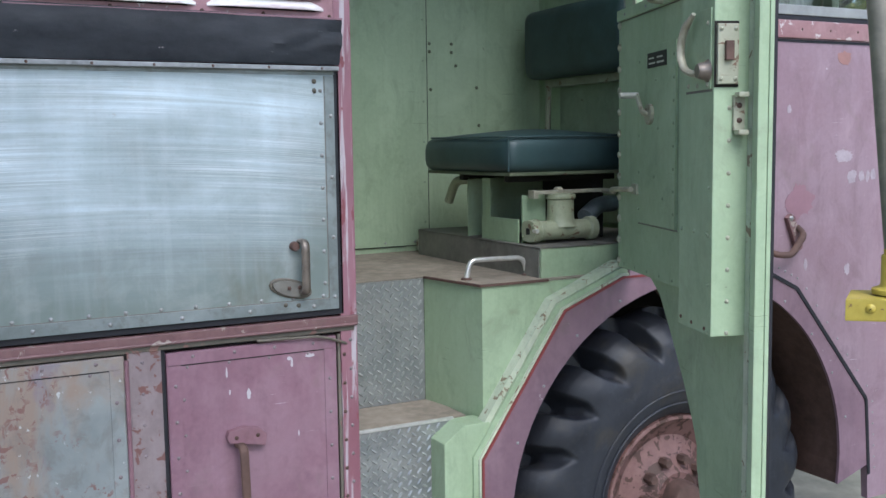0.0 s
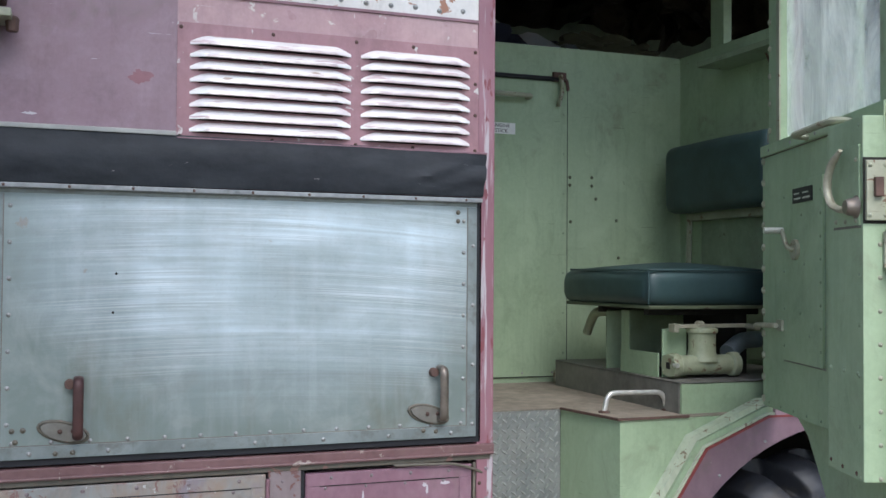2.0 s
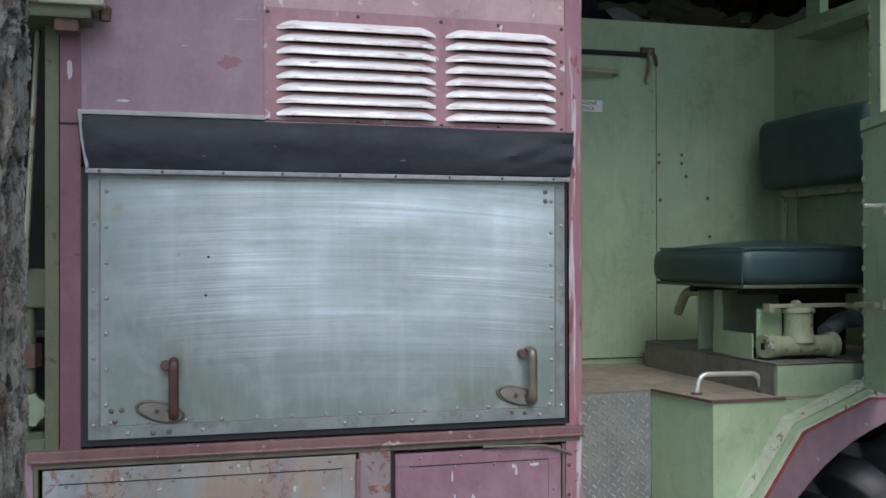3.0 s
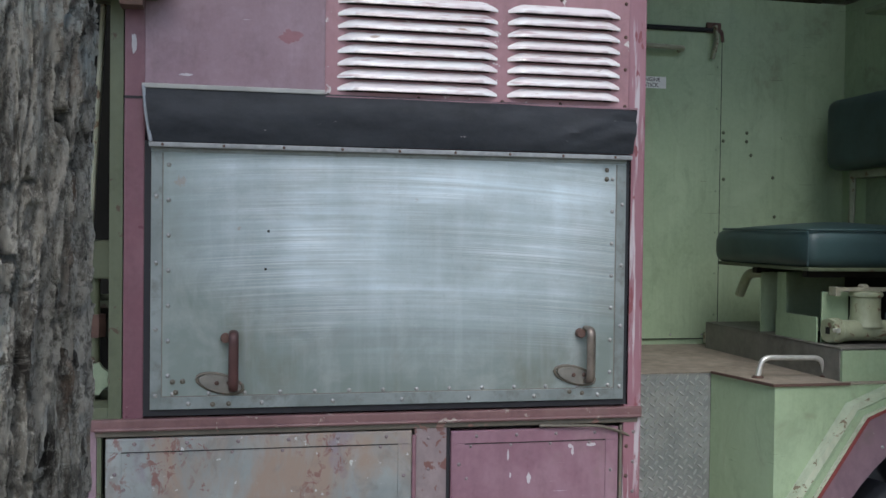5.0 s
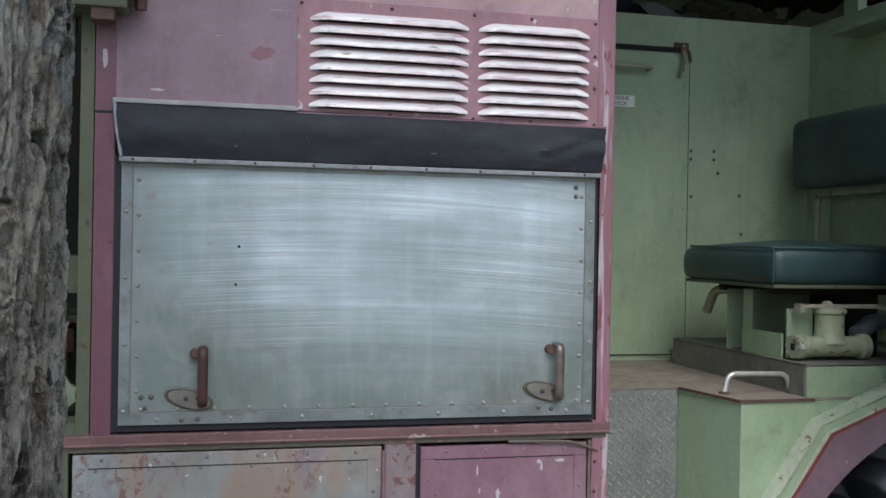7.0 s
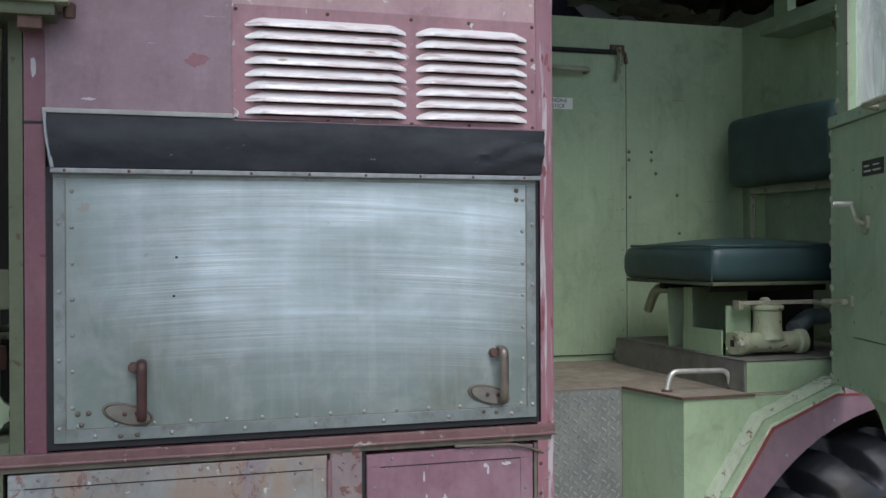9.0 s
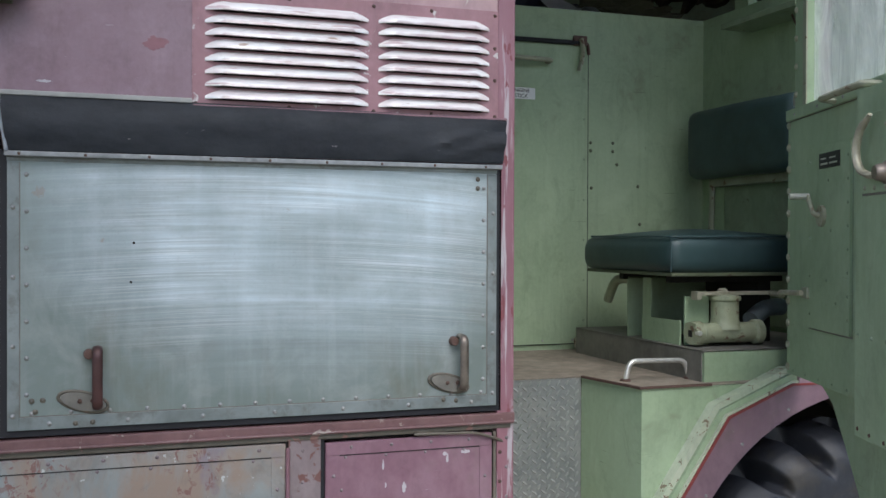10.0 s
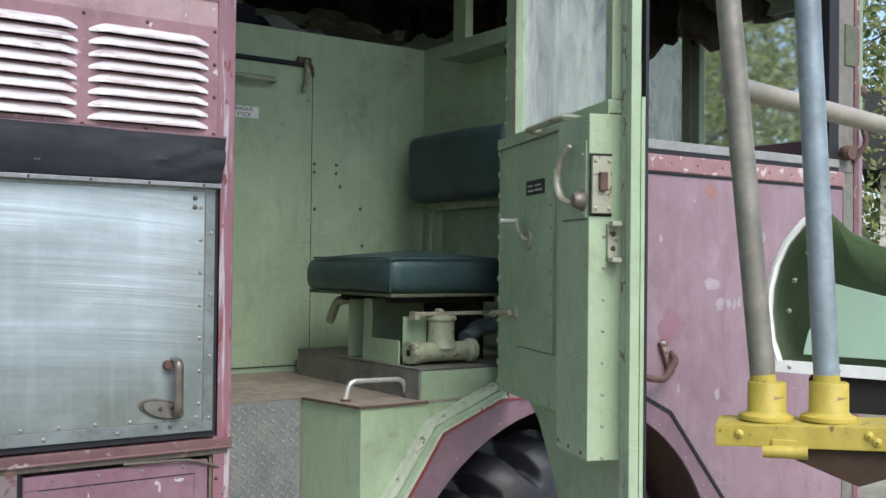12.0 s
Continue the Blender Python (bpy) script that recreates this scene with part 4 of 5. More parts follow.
for i in range(14):
    hanging_rag(1.55 + 1.25 * (i * 0.618 % 1), 0.35 + 1.5 * (i * 0.382 % 1), 0.5 + 0.2 * math.sin(i), 0.34 + 0.10 * math.sin(i * 2.3), i * 1.7)
part("engine_cover_top", box(-0.02, 1.37, WALL_Y + 0.03, 2.2, 2.76, 2.785), GREEN_DARK, cab)
part("roof_post", box(1.37, 1.41, 0.81, 0.90, 2.785, 3.25, 0.004), GREEN, cab)
part("bulkhead_shelf", box(1.22, 1.37, 0.33, 0.78, 2.668, 2.69, 0.003), GREEN_DARK, cab)
part("shelf_wire", tube([(1.30, 0.45, 2.668), (1.362, 0.42, 2.50)], 0.004, 8), RUST, cab)

# papers and rags left on the engine cover
sheet = bmesh.new()
fold = [[sheet.verts.new((0.72 + 0.36 * i / 8, 1.22 + 0.20 * j / 4 + 0.02 * i / 8, 2.80 + 0.10 * (j / 4) ** 1.5 + 0.02 * math.sin(i * 1.1) * (j / 4) + (0.03 if 2 < i < 5 else 0) * (1 - j / 4))) for j in range(5)] for i in range(9)]
for a, b in zip(fold, fold[1:]):
    for j in range(4):
        sheet.faces.new((a[j], b[j], b[j + 1], a[j + 1]))
bmesh.ops.solidify(sheet, geom=list(sheet.faces), thickness=0.001)
tagged(part("paper_sheet", sheet, PAPER, label="curled white paper sheet lying on the engine cover"), category="paper")


def tarpaulin(x, y, r, material, label, seed):
    bm = bmesh.new()
    bmesh.ops.create_icosphere(bm, subdivisions=4, radius=1)
    for v in bm.verts:
        w = 1 + 0.45 * noise.fractal(v.co * 2.0 + Vector((seed, 0, 0)), 1.0, 2.1, 4)
        v.co = Vector((x + v.co.x * r * 1.7 * w, y + v.co.y * r * w, 2.785 + max(0.0, (v.co.z * 0.5 + 0.42) * r * w)))
    return tagged(part("tarpaulin", bm, material, label=label, smooth=True), category="rags", group="rags on the engine cover")


OLIVE = plain("olive_cloth", (0.05, 0.05, 0.028), 0.95, 0, 0.4, 12, 0.5)
BROWN = plain("brown_cloth", (0.055, 0.032, 0.018), 0.95, 0, 0.5, 10, 0.5)
NAVY = plain("navy_cloth", (0.012, 0.014, 0.032), 0.9, 0, 0.3, 10, 0.4)
tarpaulin(1.12, 1.42, 0.14, OLIVE, "crumpled olive canvas heap on the engine cover", 4)
tarpaulin(0.46, 1.50, 0.17, NAVY, "dark navy cloth bundle on the engine cover", 8)
tarpaulin(0.80, 1.72, 0.18, NAVY, "dark navy cloth bundle on the engine cover", 15)
tarpaulin(1.22, 1.85, 0.19, BROWN, "brown sacking heap on the engine cover", 22)

# ---------------------------------------------------------------- engine wall fittings
access = thing("engine_door", "pale green engine access door with rusty latches", "door")
part("leaf", box(-0.02, 0.806, WALL_Y - 0.012, WALL_Y, 1.405, 2.640, 0.002), GREEN, access)
part("dark_gap", box(0.806, 0.813, WALL_Y - 0.004, WALL_Y, 1.40, 2.648), BLACK_RUBBER, access)
part("dark_gap", box(-0.02, 0.806, WALL_Y - 0.004, WALL_Y, 1.401, 1.405), BLACK_RUBBER, access)
part("locking_rod", tube([(0.0, WALL_Y - 0.02, 2.645), (0.765, WALL_Y - 0.02, 2.645)], 0.010, 10), BLACK_RUBBER, access)
part("hasp_plate", box(0.735, 0.795, WALL_Y - 0.026, WALL_Y - 0.012, 2.635, 2.675, 0.002), RUST, access)
part("hasp", tube(bend([(0.765, WALL_Y - 0.03, 2.66), (0.770, WALL_Y - 0.04, 2.60), (0.758, WALL_Y - 0.026, 2.53)], 0.02), 0.014, 10, 0.6), STEEL_GREEN, access, smooth=True)
part("hasp_loop", tube(bend([(0.775, WALL_Y - 0.02, 2.65), (0.80, WALL_Y - 0.02, 2.645), (0.806, WALL_Y - 0.02, 2.60)], 0.012), 0.007, 8), RUST, access)
part("pull_bar", tube(bend([(0.40, WALL_Y - 0.012, 2.565), (0.40, WALL_Y - 0.06, 2.565), (0.62, WALL_Y - 0.06, 2.560), (0.62, WALL_Y - 0.012, 2.560)], 0.02), 0.010, 10), STEEL_GREEN, access, smooth=True)
foot = part("floor_latch", box(0.745, 0.79, WALL_Y - 0.06, WALL_Y - 0.012, 1.385, 1.43, 0.006), STEEL_GREEN, access)
part("latch_ring", tube([(0.766 + 0.025 * math.cos(a), WALL_Y - 0.064, 1.445 + 0.028 * math.sin(a)) for a in between(0, 2 * math.pi, 17)], 0.006, 8), STEEL_GREEN, access, smooth=True)
part("corner_bracket", box(0.80, 0.86, WALL_Y - 0.07, WALL_Y - 0.001, 1.381, 1.44, 0.01), PIPE, cab)
for x in between(0.06, 0.74, 6):
    rivet(access, x, WALL_Y - 0.012, 1.42, 0.005)
for z in between(1.5, 2.5, 7):
    rivet(access, 0.79, WALL_Y - 0.012, z, 0.0045, material=GREEN_DARK)
for x, z in ((0.826, 2.238), (0.826, 2.205), (0.930, 2.240), (0.930, 2.205), (0.950, 2.150), (1.05, 2.06), (1.06, 1.90), (0.83, 2.05)):
    rivet(cab, x, WALL_Y, z, 0.0075, material=SHADED_GREEN, name="screw_hole")


def words(text, size, at, turn, material, parent):
    curve = bpy.data.curves.new("lettering", "FONT")
    curve.body, curve.size, curve.extrude = text, size, 0.0004
    ob = new("lettering", curve)
    bpy.context.view_layer.update()
    me = bpy.data.meshes.new_from_object(ob.evaluated_get(bpy.context.evaluated_depsgraph_get()))
    bpy.data.objects.remove(ob)
    me.materials.append(material)
    ob = new("lettering", me)
    ob.parent = parent
    ob.matrix_local = Matrix.Translation(at) @ turn.to_4x4()
    return ob


notice = thing("notice_plate", "small white notice plate with black capitals on the engine door", "sign")
part("plate", box(0.425, 0.566, WALL_Y - 0.0145, WALL_Y - 0.012, 2.404, 2.450), WHITE, notice)
upright = Euler((radians(90), 0, 0)).to_matrix()
words("ENGINE", 0.022, (0.463, WALL_Y - 0.0155, 2.431), upright, INK, notice)
words("STICK", 0.022, (0.474, WALL_Y - 0.0155, 2.409), upright, INK, notice)

# ---------------------------------------------------------------- pedestal, seat, pump
pedestal = thing("seat_pedestal", "low pale green sheet metal pedestal under the seat", "pedestal")
part("front_face", box(0.705, 1.36, 0.108, 0.118, FLOOR_Z, 1.478), GREEN, pedestal)
part("side_face", box(0.700, 0.708, 0.118, 1.00, FLOOR_Z, 1.478), GRIME, pedestal, "dirty unpainted side plate")
part("deck", box(0.700, 1.36, 0.108, 1.00, 1.472, 1.482, 0.003), GRIME, pedestal)
grab = thing("grab_handle", "worn bare steel grab handle on the wheel box", "handle")
part("bar", tube(bend([(0.482, 0.215, FLOOR_Z), (0.496, 0.215, 1.443), (0.697, 0.205, 1.441), (0.712, 0.205, FLOOR_Z)], 0.028), 0.0085, 10), CHROME, grab, smooth=True)
for x, y in ((0.482, 0.215), (0.712, 0.205)):
    part("foot", lathe([(0.018, 0), (0.018, 0.004), (0.012, 0.007)], 14, "z"), RUST, grab).location = (x, y, FLOOR_Z)


def cushion(x0, x1, y0, y1, z0, z1, crown, puff=0.0):
    """An upholstered block: rounded edges, sides that swell a little."""
    bm = box(x0, x1, y0, y1, z0, z1)
    bmesh.ops.bevel(bm, geom=list(bm.edges), offset=0.042, segments=5, profile=0.55, affect="EDGES")
    bmesh.ops.subdivide_edges(bm, edges=[e for e in bm.edges if e.calc_length() > 0.08], cuts=9, use_grid_fill=True)
    c = Vector(((x0 + x1) / 2, (y0 + y1) / 2, (z0 + z1) / 2))
    h = Vector(((x1 - x0) / 2, (y1 - y0) / 2, (z1 - z0) / 2))
    for v in bm.verts:
        q = Vector(((v.co.x - c.x) / h.x, (v.co.y - c.y) / h.y, (v.co.z - c.z) / h.z))
        v.co.z += crown * (1 - q.x * q.x) * (1 - q.y * q.y) * max(0, q.z)
        v.co.x += puff * (1 - q.z * q.z) * (1 - q.y * q.y) * (1 if q.x > 0.9 else -1 if q.x < -0.9 else 0)
        v.co += Vector((noise.noise(v.co * 7), noise.noise(v.co * 7 + Vector((5, 0, 0))), noise.noise(v.co * 7 + Vector((0, 9, 0))))) * 0.004
    return bm


seat = thing("jump_seat", "dark teal vinyl jump seat facing the rear", "seat")
part("cushion", cushion(0.63, 1.20, 0.19, 0.82, 1.722, 1.846, 0.026, 0.010), VINYL, seat, smooth=True)
part("piping", tube(bend([(0.637, 0.75, 1.846), (0.637, 0.197, 1.844), (1.19, 0.197, 1.846)], 0.02), 0.0035, 8), VINYL, seat, smooth=True)
part("piping", tube([(0.634, 0.193, 1.73), (0.634, 0.193, 1.84)], 0.0028, 8), VINYL, seat, smooth=True)
part("seat_pan", box(0.645, 1.19, 0.205, 0.80, 1.714, 1.726, 0.003), SHADED_GREEN, seat)
part("backrest", cushion(1.20, 1.31, 0.32, 1.0, 2.085, 2.365, 0.004, 0.012), VINYL, seat, smooth=True)
for y in (0.945, 0.40):
    part("back_support", tube([(1.29, y, 1.80), (1.30, y, 2.12)], 0.016, 12, 0.6), STEEL_GREEN, seat, smooth=True)
part("back_plate", box(1.345, 1.37, 0.52, 0.93, 1.50, 2.06, 0.004), GREEN_DARK, seat)
part("cross_bar", box(1.29, 1.345, 0.42, 0.96, 2.055, 2.085, 0.003), STEEL_GREEN, seat)
base = bmesh.new()
add_box(base, 0.72, 0.726, 0.275, 0.52, 1.482, 1.563)
add_box(base, 0.72, 1.10, 0.62, 0.626, 1.482, 1.70)
add_box(base, 0.72, 0.726, 0.46, 0.514, 1.563, 1.70)
part("seat_base", base, GREEN, seat, "folded pale green seat base plates")
part("seat_base_cheek", box(0.735, 0.83, 0.268, 0.275, 1.482, 1.645, 0.002), GREEN, seat)
# Rails and leg are near black to carry the shade under the seat.
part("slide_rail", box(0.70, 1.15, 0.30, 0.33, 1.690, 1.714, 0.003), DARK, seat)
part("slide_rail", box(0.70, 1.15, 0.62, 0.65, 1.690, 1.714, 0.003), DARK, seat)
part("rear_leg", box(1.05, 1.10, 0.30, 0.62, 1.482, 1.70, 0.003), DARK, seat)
part("bent_pipe", tube(bend([(0.76, 0.66, 1.69), (0.75, 0.77, 1.685), (0.745, 0.82, 1.60)], 0.04), 0.018, 12), PUMP_GREEN, seat, smooth=True)

pump = thing("hand_pump", "pale green cast hand pump with a flat steel lever", "pump")
part("barrel", lathe([(0.028, 0.0), (0.040, 0.004), (0.040, 0.022), (0.033, 0.028), (0.033, 0.225), (0.041, 0.232), (0.041, 0.255), (0.028, 0.262)], 24, "x"), PUMP_GREEN, pump, smooth=True).location = (0.735, 0.215, 1.526)
part("cylinder", lathe([(0.056, 0.0), (0.050, 0.014), (0.046, 0.034), (0.046, 0.092), (0.052, 0.096), (0.053, 0.104), (0.050, 0.110), (0.030, 0.114)], 28, "z"), PUMP_GREEN, pump, smooth=True).location = (0.862, 0.225, 1.538)
flange = part("end_flange", prism([(0.045 * math.cos(a), 0.045 * math.sin(a) * (1.0 if k % 2 else 0.86)) for k, a in enumerate(i * math.pi / 4 for i in range(8))], -0.012, 0.004, "x", 0.003), PUMP_GREEN, pump)
flange.location = (0.735, 0.215, 1.526)
part("square_socket", box(-0.0135, -0.0118, -0.011, 0.011, -0.011, 0.011), DARK, flange)
for y, z in ((-0.030, 0.020), (0.030, -0.020)):
    rivet(flange, -0.012, y, z, 0.006, out=(-1, 0, 0), material=PUMP_GREEN, name="bolt")
part("drain_plug", tube([(0.728, 0.165, 1.530), (0.728, 0.185, 1.530)], 0.008, 8), CHROME, pump)
LEVER = plain("rubbed_cream_metal", (0.40, 0.38, 0.29), 0.45, 0.25, 0.45, 40)
part("lever", box(0.745, 1.06, 0.207, 0.240, 1.650, 1.662, 0.003), LEVER, pump, "rubbed cream-painted steel lever")
part("pivot_bolt", lathe([(0.018, 0), (0.018, 0.007), (0.010, 0.012)], 6, "z"), LEVER, pump).location = (0.852, 0.224, 1.661)
part("lever_tip", box(0.742, 0.760, 0.206, 0.243, 1.636, 1.664, 0.003), LEVER, pump)
part("link_rod", tube(bend([(1.04, 0.225, 1.655), (0.97, 0.06, 1.655), (0.880, -0.03, 1.672), (0.838, -0.188, 1.678)], 0.05), 0.0085, 10), LEVER, pump, smooth=True)
part("outlet", tube(bend([(0.99, 0.26, 1.56), (1.08, 0.30, 1.60), (1.16, 0.32, 1.60)], 0.03), 0.030, 14), PIPE_BLUE, pump, smooth=True)

# ---------------------------------------------------------------- the open cab door
hinge_at = Matrix.Translation((0.927, -0.012, 0)) @ Euler((0, 0, math.atan2(-0.942, -0.335))).to_matrix().to_4x4()
door = thing("cab_door", "open pale green cab door with a dusty window and bare latch gear", "vehicle door", hinge_at)
OUTER = [(0.0, 1.415), (0.16, 1.410), (0.26, 1.36), (0.365, 1.246), (0.455, 1.14), (0.525, 1.04), (0.585, 0.93), (0.625, 0.82), (0.66, 0.68), (0.675, 0.50), (0.955, 0.50), (0.955, 2.235), (0.0, 2.235)]
part("outer_skin", prism(OUTER, 0.046, 0.056), GREEN, door)
part("inner_panel", box(0.0, 0.885, 0.0, 0.046, 1.418, 2.200, 0.003), GREEN, door)
part("lower_panel", prism([(0.56, 1.415), (0.585, 0.93), (0.66, 0.68), (0.675, 0.50), (0.885, 0.50), (0.885, 1.415)], 0.036, 0.046), GREEN, door)
part("raised_cover", box(0.20, 0.512, -0.008, 0.0, 1.578, 2.10, 0.002), GREEN, door)
part("edge_casing", box(0.680, 0.888, -0.060, 0.036, 1.352, 2.200, 0.004), GREEN, door)
part("top_rail", box(0.0, 0.885, -0.008, 0.046, 2.203, 2.238, 0.004), GREEN, door)
part("corner_clip", box(0.775, 0.89, -0.012, -0.008, 2.165, 2.236, 0.002), GREEN, door)
part("edge_channel", box(0.886, 0.911, 0.026, 0.046, 0.50, 3.10, 0.003), SILL, door)
part("channel_seal", box(0.912, 0.9245, 0.030, 0.046, 0.50, 3.10, 0.002), plain("grimy_channel_metal", (0.15, 0.125, 0.085), 0.6, 0.1, 0.5, 14), door, "rust-stained seal in the door edge")
part("edge_lip", box(0.925, 0.953, 0.020, 0.0458, 0.50, 3.10, 0.004), GREEN, door, "light green outer door edge")
part("weather_strip", box(0.930, 0.954, 0.0565, 0.066, 0.50, 3.10, 0.004), BLACK_RUBBER, door)
part("window_stile", box(0.06, 0.165, 0.0, 0.046, 2.238, 3.10, 0.003), GREEN, door)
part("window_channel", box(0.140, 0.168, -0.005, 0.0, 2.238, 3.10, 0.002), STEEL_GREEN, door)
part("window_stile", box(0.845, 0.885, 0.0, 0.046, 2.238, 3.10, 0.003), GREEN, door)
part("window_head", box(0.06, 0.955, 0.0, 0.056, 3.10, 3.16, 0.003), GREEN, door)
pane = part("window_pane", box(0.165, 0.845, 0.02, 0.026, 2.238, 3.10), DUSTY_GLASS, door, "dust-streaked clouded window pane")
pane.visible_shadow = False
for i, z in enumerate(between(1.44, 2.19, 12)):
    rivet(door, 0.012, 0.0, z, 0.013, material=STEEL_GREEN, name="hinge_bolt")
for z in between(2.28, 3.05, 10):
    rivet(door, 0.072, 0.0, z, 0.011, material=STEEL_GREEN, name="hinge_bolt")
for z in between(1.36, 1.90, 8):
    rivet(door, 0.888, -0.020, z, 0.006, out=(1, 0, 0), material=STEEL_GREEN)
for z in between(1.36, 2.18, 8):
    rivet(door, 0.868, -0.060, z, 0.0048, material=GREEN_DARK)
for x, z in [(0.50, z) for z in between(1.62, 2.06, 8)] + [(0.22, z) for z in between(1.62, 2.06, 5)] + [(0.35, 1.72), (0.38, 1.86), (0.36, 2.00), (0.42, 1.66)]:
    rivet(door, x, -0.008, z, 0.0048, material=GREEN_DARK)
for x in between(0.08, 0.84, 5):
    rivet(door, x, -0.008, 2.218, 0.0055)
for x in between(0.06, 0.48, 5):
    rivet(door, x, 0.0, 1.432, 0.0045, material=GREEN_DARK)
for x, z in ((0.70, 1.372), (0.77, 1.368), (0.85, 1.366)):
    rivet(door, x, -0.060, z, 0.0055, material=RUST)
plate = part("data_plate", box(0.295, 0.445, -0.011, -0.008, 2.035, 2.078, 0.001), INK, door, "small dark data plate with pale marks")
for a, b in ((0.31, 0.36), (0.375, 0.43)):
    part("plate_marking", box(a, b, -0.012, -0.011, 2.045, 2.05), CHROME, plate)
    part("plate_marking", box(a, b - 0.01, -0.012, -0.011, 2.06, 2.064), CHROME, plate)
lock = part("latch_case", box(0.888, 0.900, -0.056, -0.004, 1.955, 2.095, 0.003), STEEL_GREEN, door, "rusty cast latch case")
part("latch_tongue", box(0.900, 0.912, -0.040, -0.020, 2.01, 2.055, 0.003), RUST, lock)
for y, z in ((-0.048, 2.083), (-0.012, 2.083), (-0.048, 1.967), (-0.012, 1.967)):
    rivet(lock, 0.900, y, z, 0.006, out=(1, 0, 0), material=STEEL_GREEN, name="bolt")
part("latch_backing", box(0.726, 0.876, -0.064, -0.060, 1.945, 2.135, 0.002), GREEN, door)
# Dark strips round backing plate and latch stand for their edge shadows.
part("backing_edge_shade", box(0.722, 0.880, -0.0612, -0.0598, 1.939, 1.945), GRIME, door)
part("latch_edge_shade", box(0.8878, 0.8895, -0.060, 0.0, 1.948, 2.102), DARK, door)
for x, z in ((0.745, 1.958), (0.80, 1.956), (0.86, 1.956), (0.745, 2.12), (0.86, 2.10)):
    rivet(door, x, -0.064, z, 0.0065, material=STEEL_GREEN, name="bolt")
for x, z in ((0.70, 1.60), (0.78, 1.60), (0.86, 1.60)):
    rivet(door, x, -0.060, z, 0.006, material=GREEN_DARK)
# Dark strips below and beside the cover draw its edge shadow.
part("cover_edge_shade", box(0.196, 0.516, -0.0012, 0.0008, 1.5725, 1.578), GRIME, door)
part("cover_edge_shade", box(0.512, 0.517, -0.0012, 0.0008, 1.578, 2.10), GREEN_DARK, door)
part("panel_seam", box(0.0, 0.885, -0.0012, 0.0008, 2.2005, 2.2035), GRIME, door)
hook = [(0.815, -0.082, 2.126), (0.772, -0.088, 2.096), (0.754, -0.090, 2.060), (0.754, -0.090, 2.028), (0.776, -0.088, 1.996), (0.822, -0.084, 1.982), (0.864, -0.076, 1.985)]
part("inside_handle", tube(bend(hook, 0.015), [0.006] + [0.0105] * 28 + [0.0105] * 3, 10, 0.8), LEVER, door, "curved worn inside door handle", smooth=True)
part("handle_boss", lathe([(0.016, -0.090), (0.020, -0.082), (0.022, -0.07), (0.028, -0.064)], 16), HANDLE, door, smooth=True).location = (0.858, 0, 1.988)
striker = part("striker_plate", box(0.888, 0.898, -0.014, 0.014, 1.846, 1.930, 0.003), STEEL_GREEN, door, "latch striker with two jaws")
for z in (1.93, 1.842):
    part("jaw", box(0.898, 0.924, -0.013, 0.013, z - 0.006, z + 0.006, 0.003), STEEL_GREEN, striker)
for z in (1.905, 1.87):
    rivet(striker, 0.898, 0.0, z, 0.007, out=(1, 0, 0), material=RUST, name="bolt")
crank = part("window_crank", lathe([(0.030, -0.018), (0.030, -0.008)], 16), STEEL_GREEN, door, "bare metal window crank")
crank.location = (0.318, 0, 1.902)
part("crank_arm", tube(bend([(0.0, -0.018, 0.0), (-0.002, -0.034, 0.006), (-0.03, -0.040, 0.055)], 0.01), 0.011, 10, 0.7), STEEL_GREEN, crank, smooth=True)
part("crank_knob", tube([(-0.03, -0.036, 0.056), (-0.03, -0.092, 0.056)], 0.009, 12), CHROME, crank, smooth=True)
part("pull_handle", tube(bend([(0.405, -0.006, 2.214), (0.405, -0.050, 2.218), (0.70, -0.050, 2.218), (0.70, -0.006, 2.214)], 0.025), 0.0115, 10, 0.8), STEEL_GREEN, door, smooth=True)
part("link_bracket", box(0.17, 0.215, -0.016, 0.0, 1.662, 1.695, 0.003), STEEL_GREEN, door)

# handle and worn patches on the front side panel
outside = thing("panel_grab_handle", "rusty maroon bar handle on the front side panel", "handle")
part("keeper_plate", prism([(1.685, 1.540), (1.705, 1.555), (1.722, 1.545), (1.768, 1.43), (1.755, 1.418), (1.735, 1.424)], -0.018, 0.0, "y", 0.004), RUSTY_MAROON, outside)
part("grip", tube(bend([(1.742, -0.012, 1.505), (1.735, -0.052, 1.480), (1.665, -0.058, 1.410), (1.605, -0.050, 1.414), (1.595, -0.004, 1.428)], 0.02), 0.0125, 10, 0.8), RUST, outside, smooth=True)
rivet(outside, 1.703, -0.018, 1.538, 0.010, material=RIVET, name="bolt")
PALE = plain("bare_primer", (0.38, 0.32, 0.35), 0.6, 0, 0.3, 40)
for k, (x, z, w, h) in enumerate(((1.99, 1.76, 0.09, 0.05), (2.035, 1.68, 0.05, 0.05), (2.085, 1.682, 0.03, 0.045), (2.12, 1.68, 0.02, 0.04), (2.15, 1.685, 0.03, 0.04), (1.80, 1.36, 0.018, 0.05), (2.02, 1.33, 0.03, 0.04), (2.26, 1.45, 0.03, 0.03), (1.70, 1.93, 0.02, 0.03), (2.3, 1.95, 0.02, 0.04))):
    blot(truck, x, z, w, h, PALE, 0.0, k, "paint_remnant")
blot(truck, 1.76, 1.60, 0.13, 0.12, plain("bare_pink_undercoat", (0.265, 0.145, 0.175), 0.45, 0, 0.2, 20), 0.0, 4, "touch_up_patch")
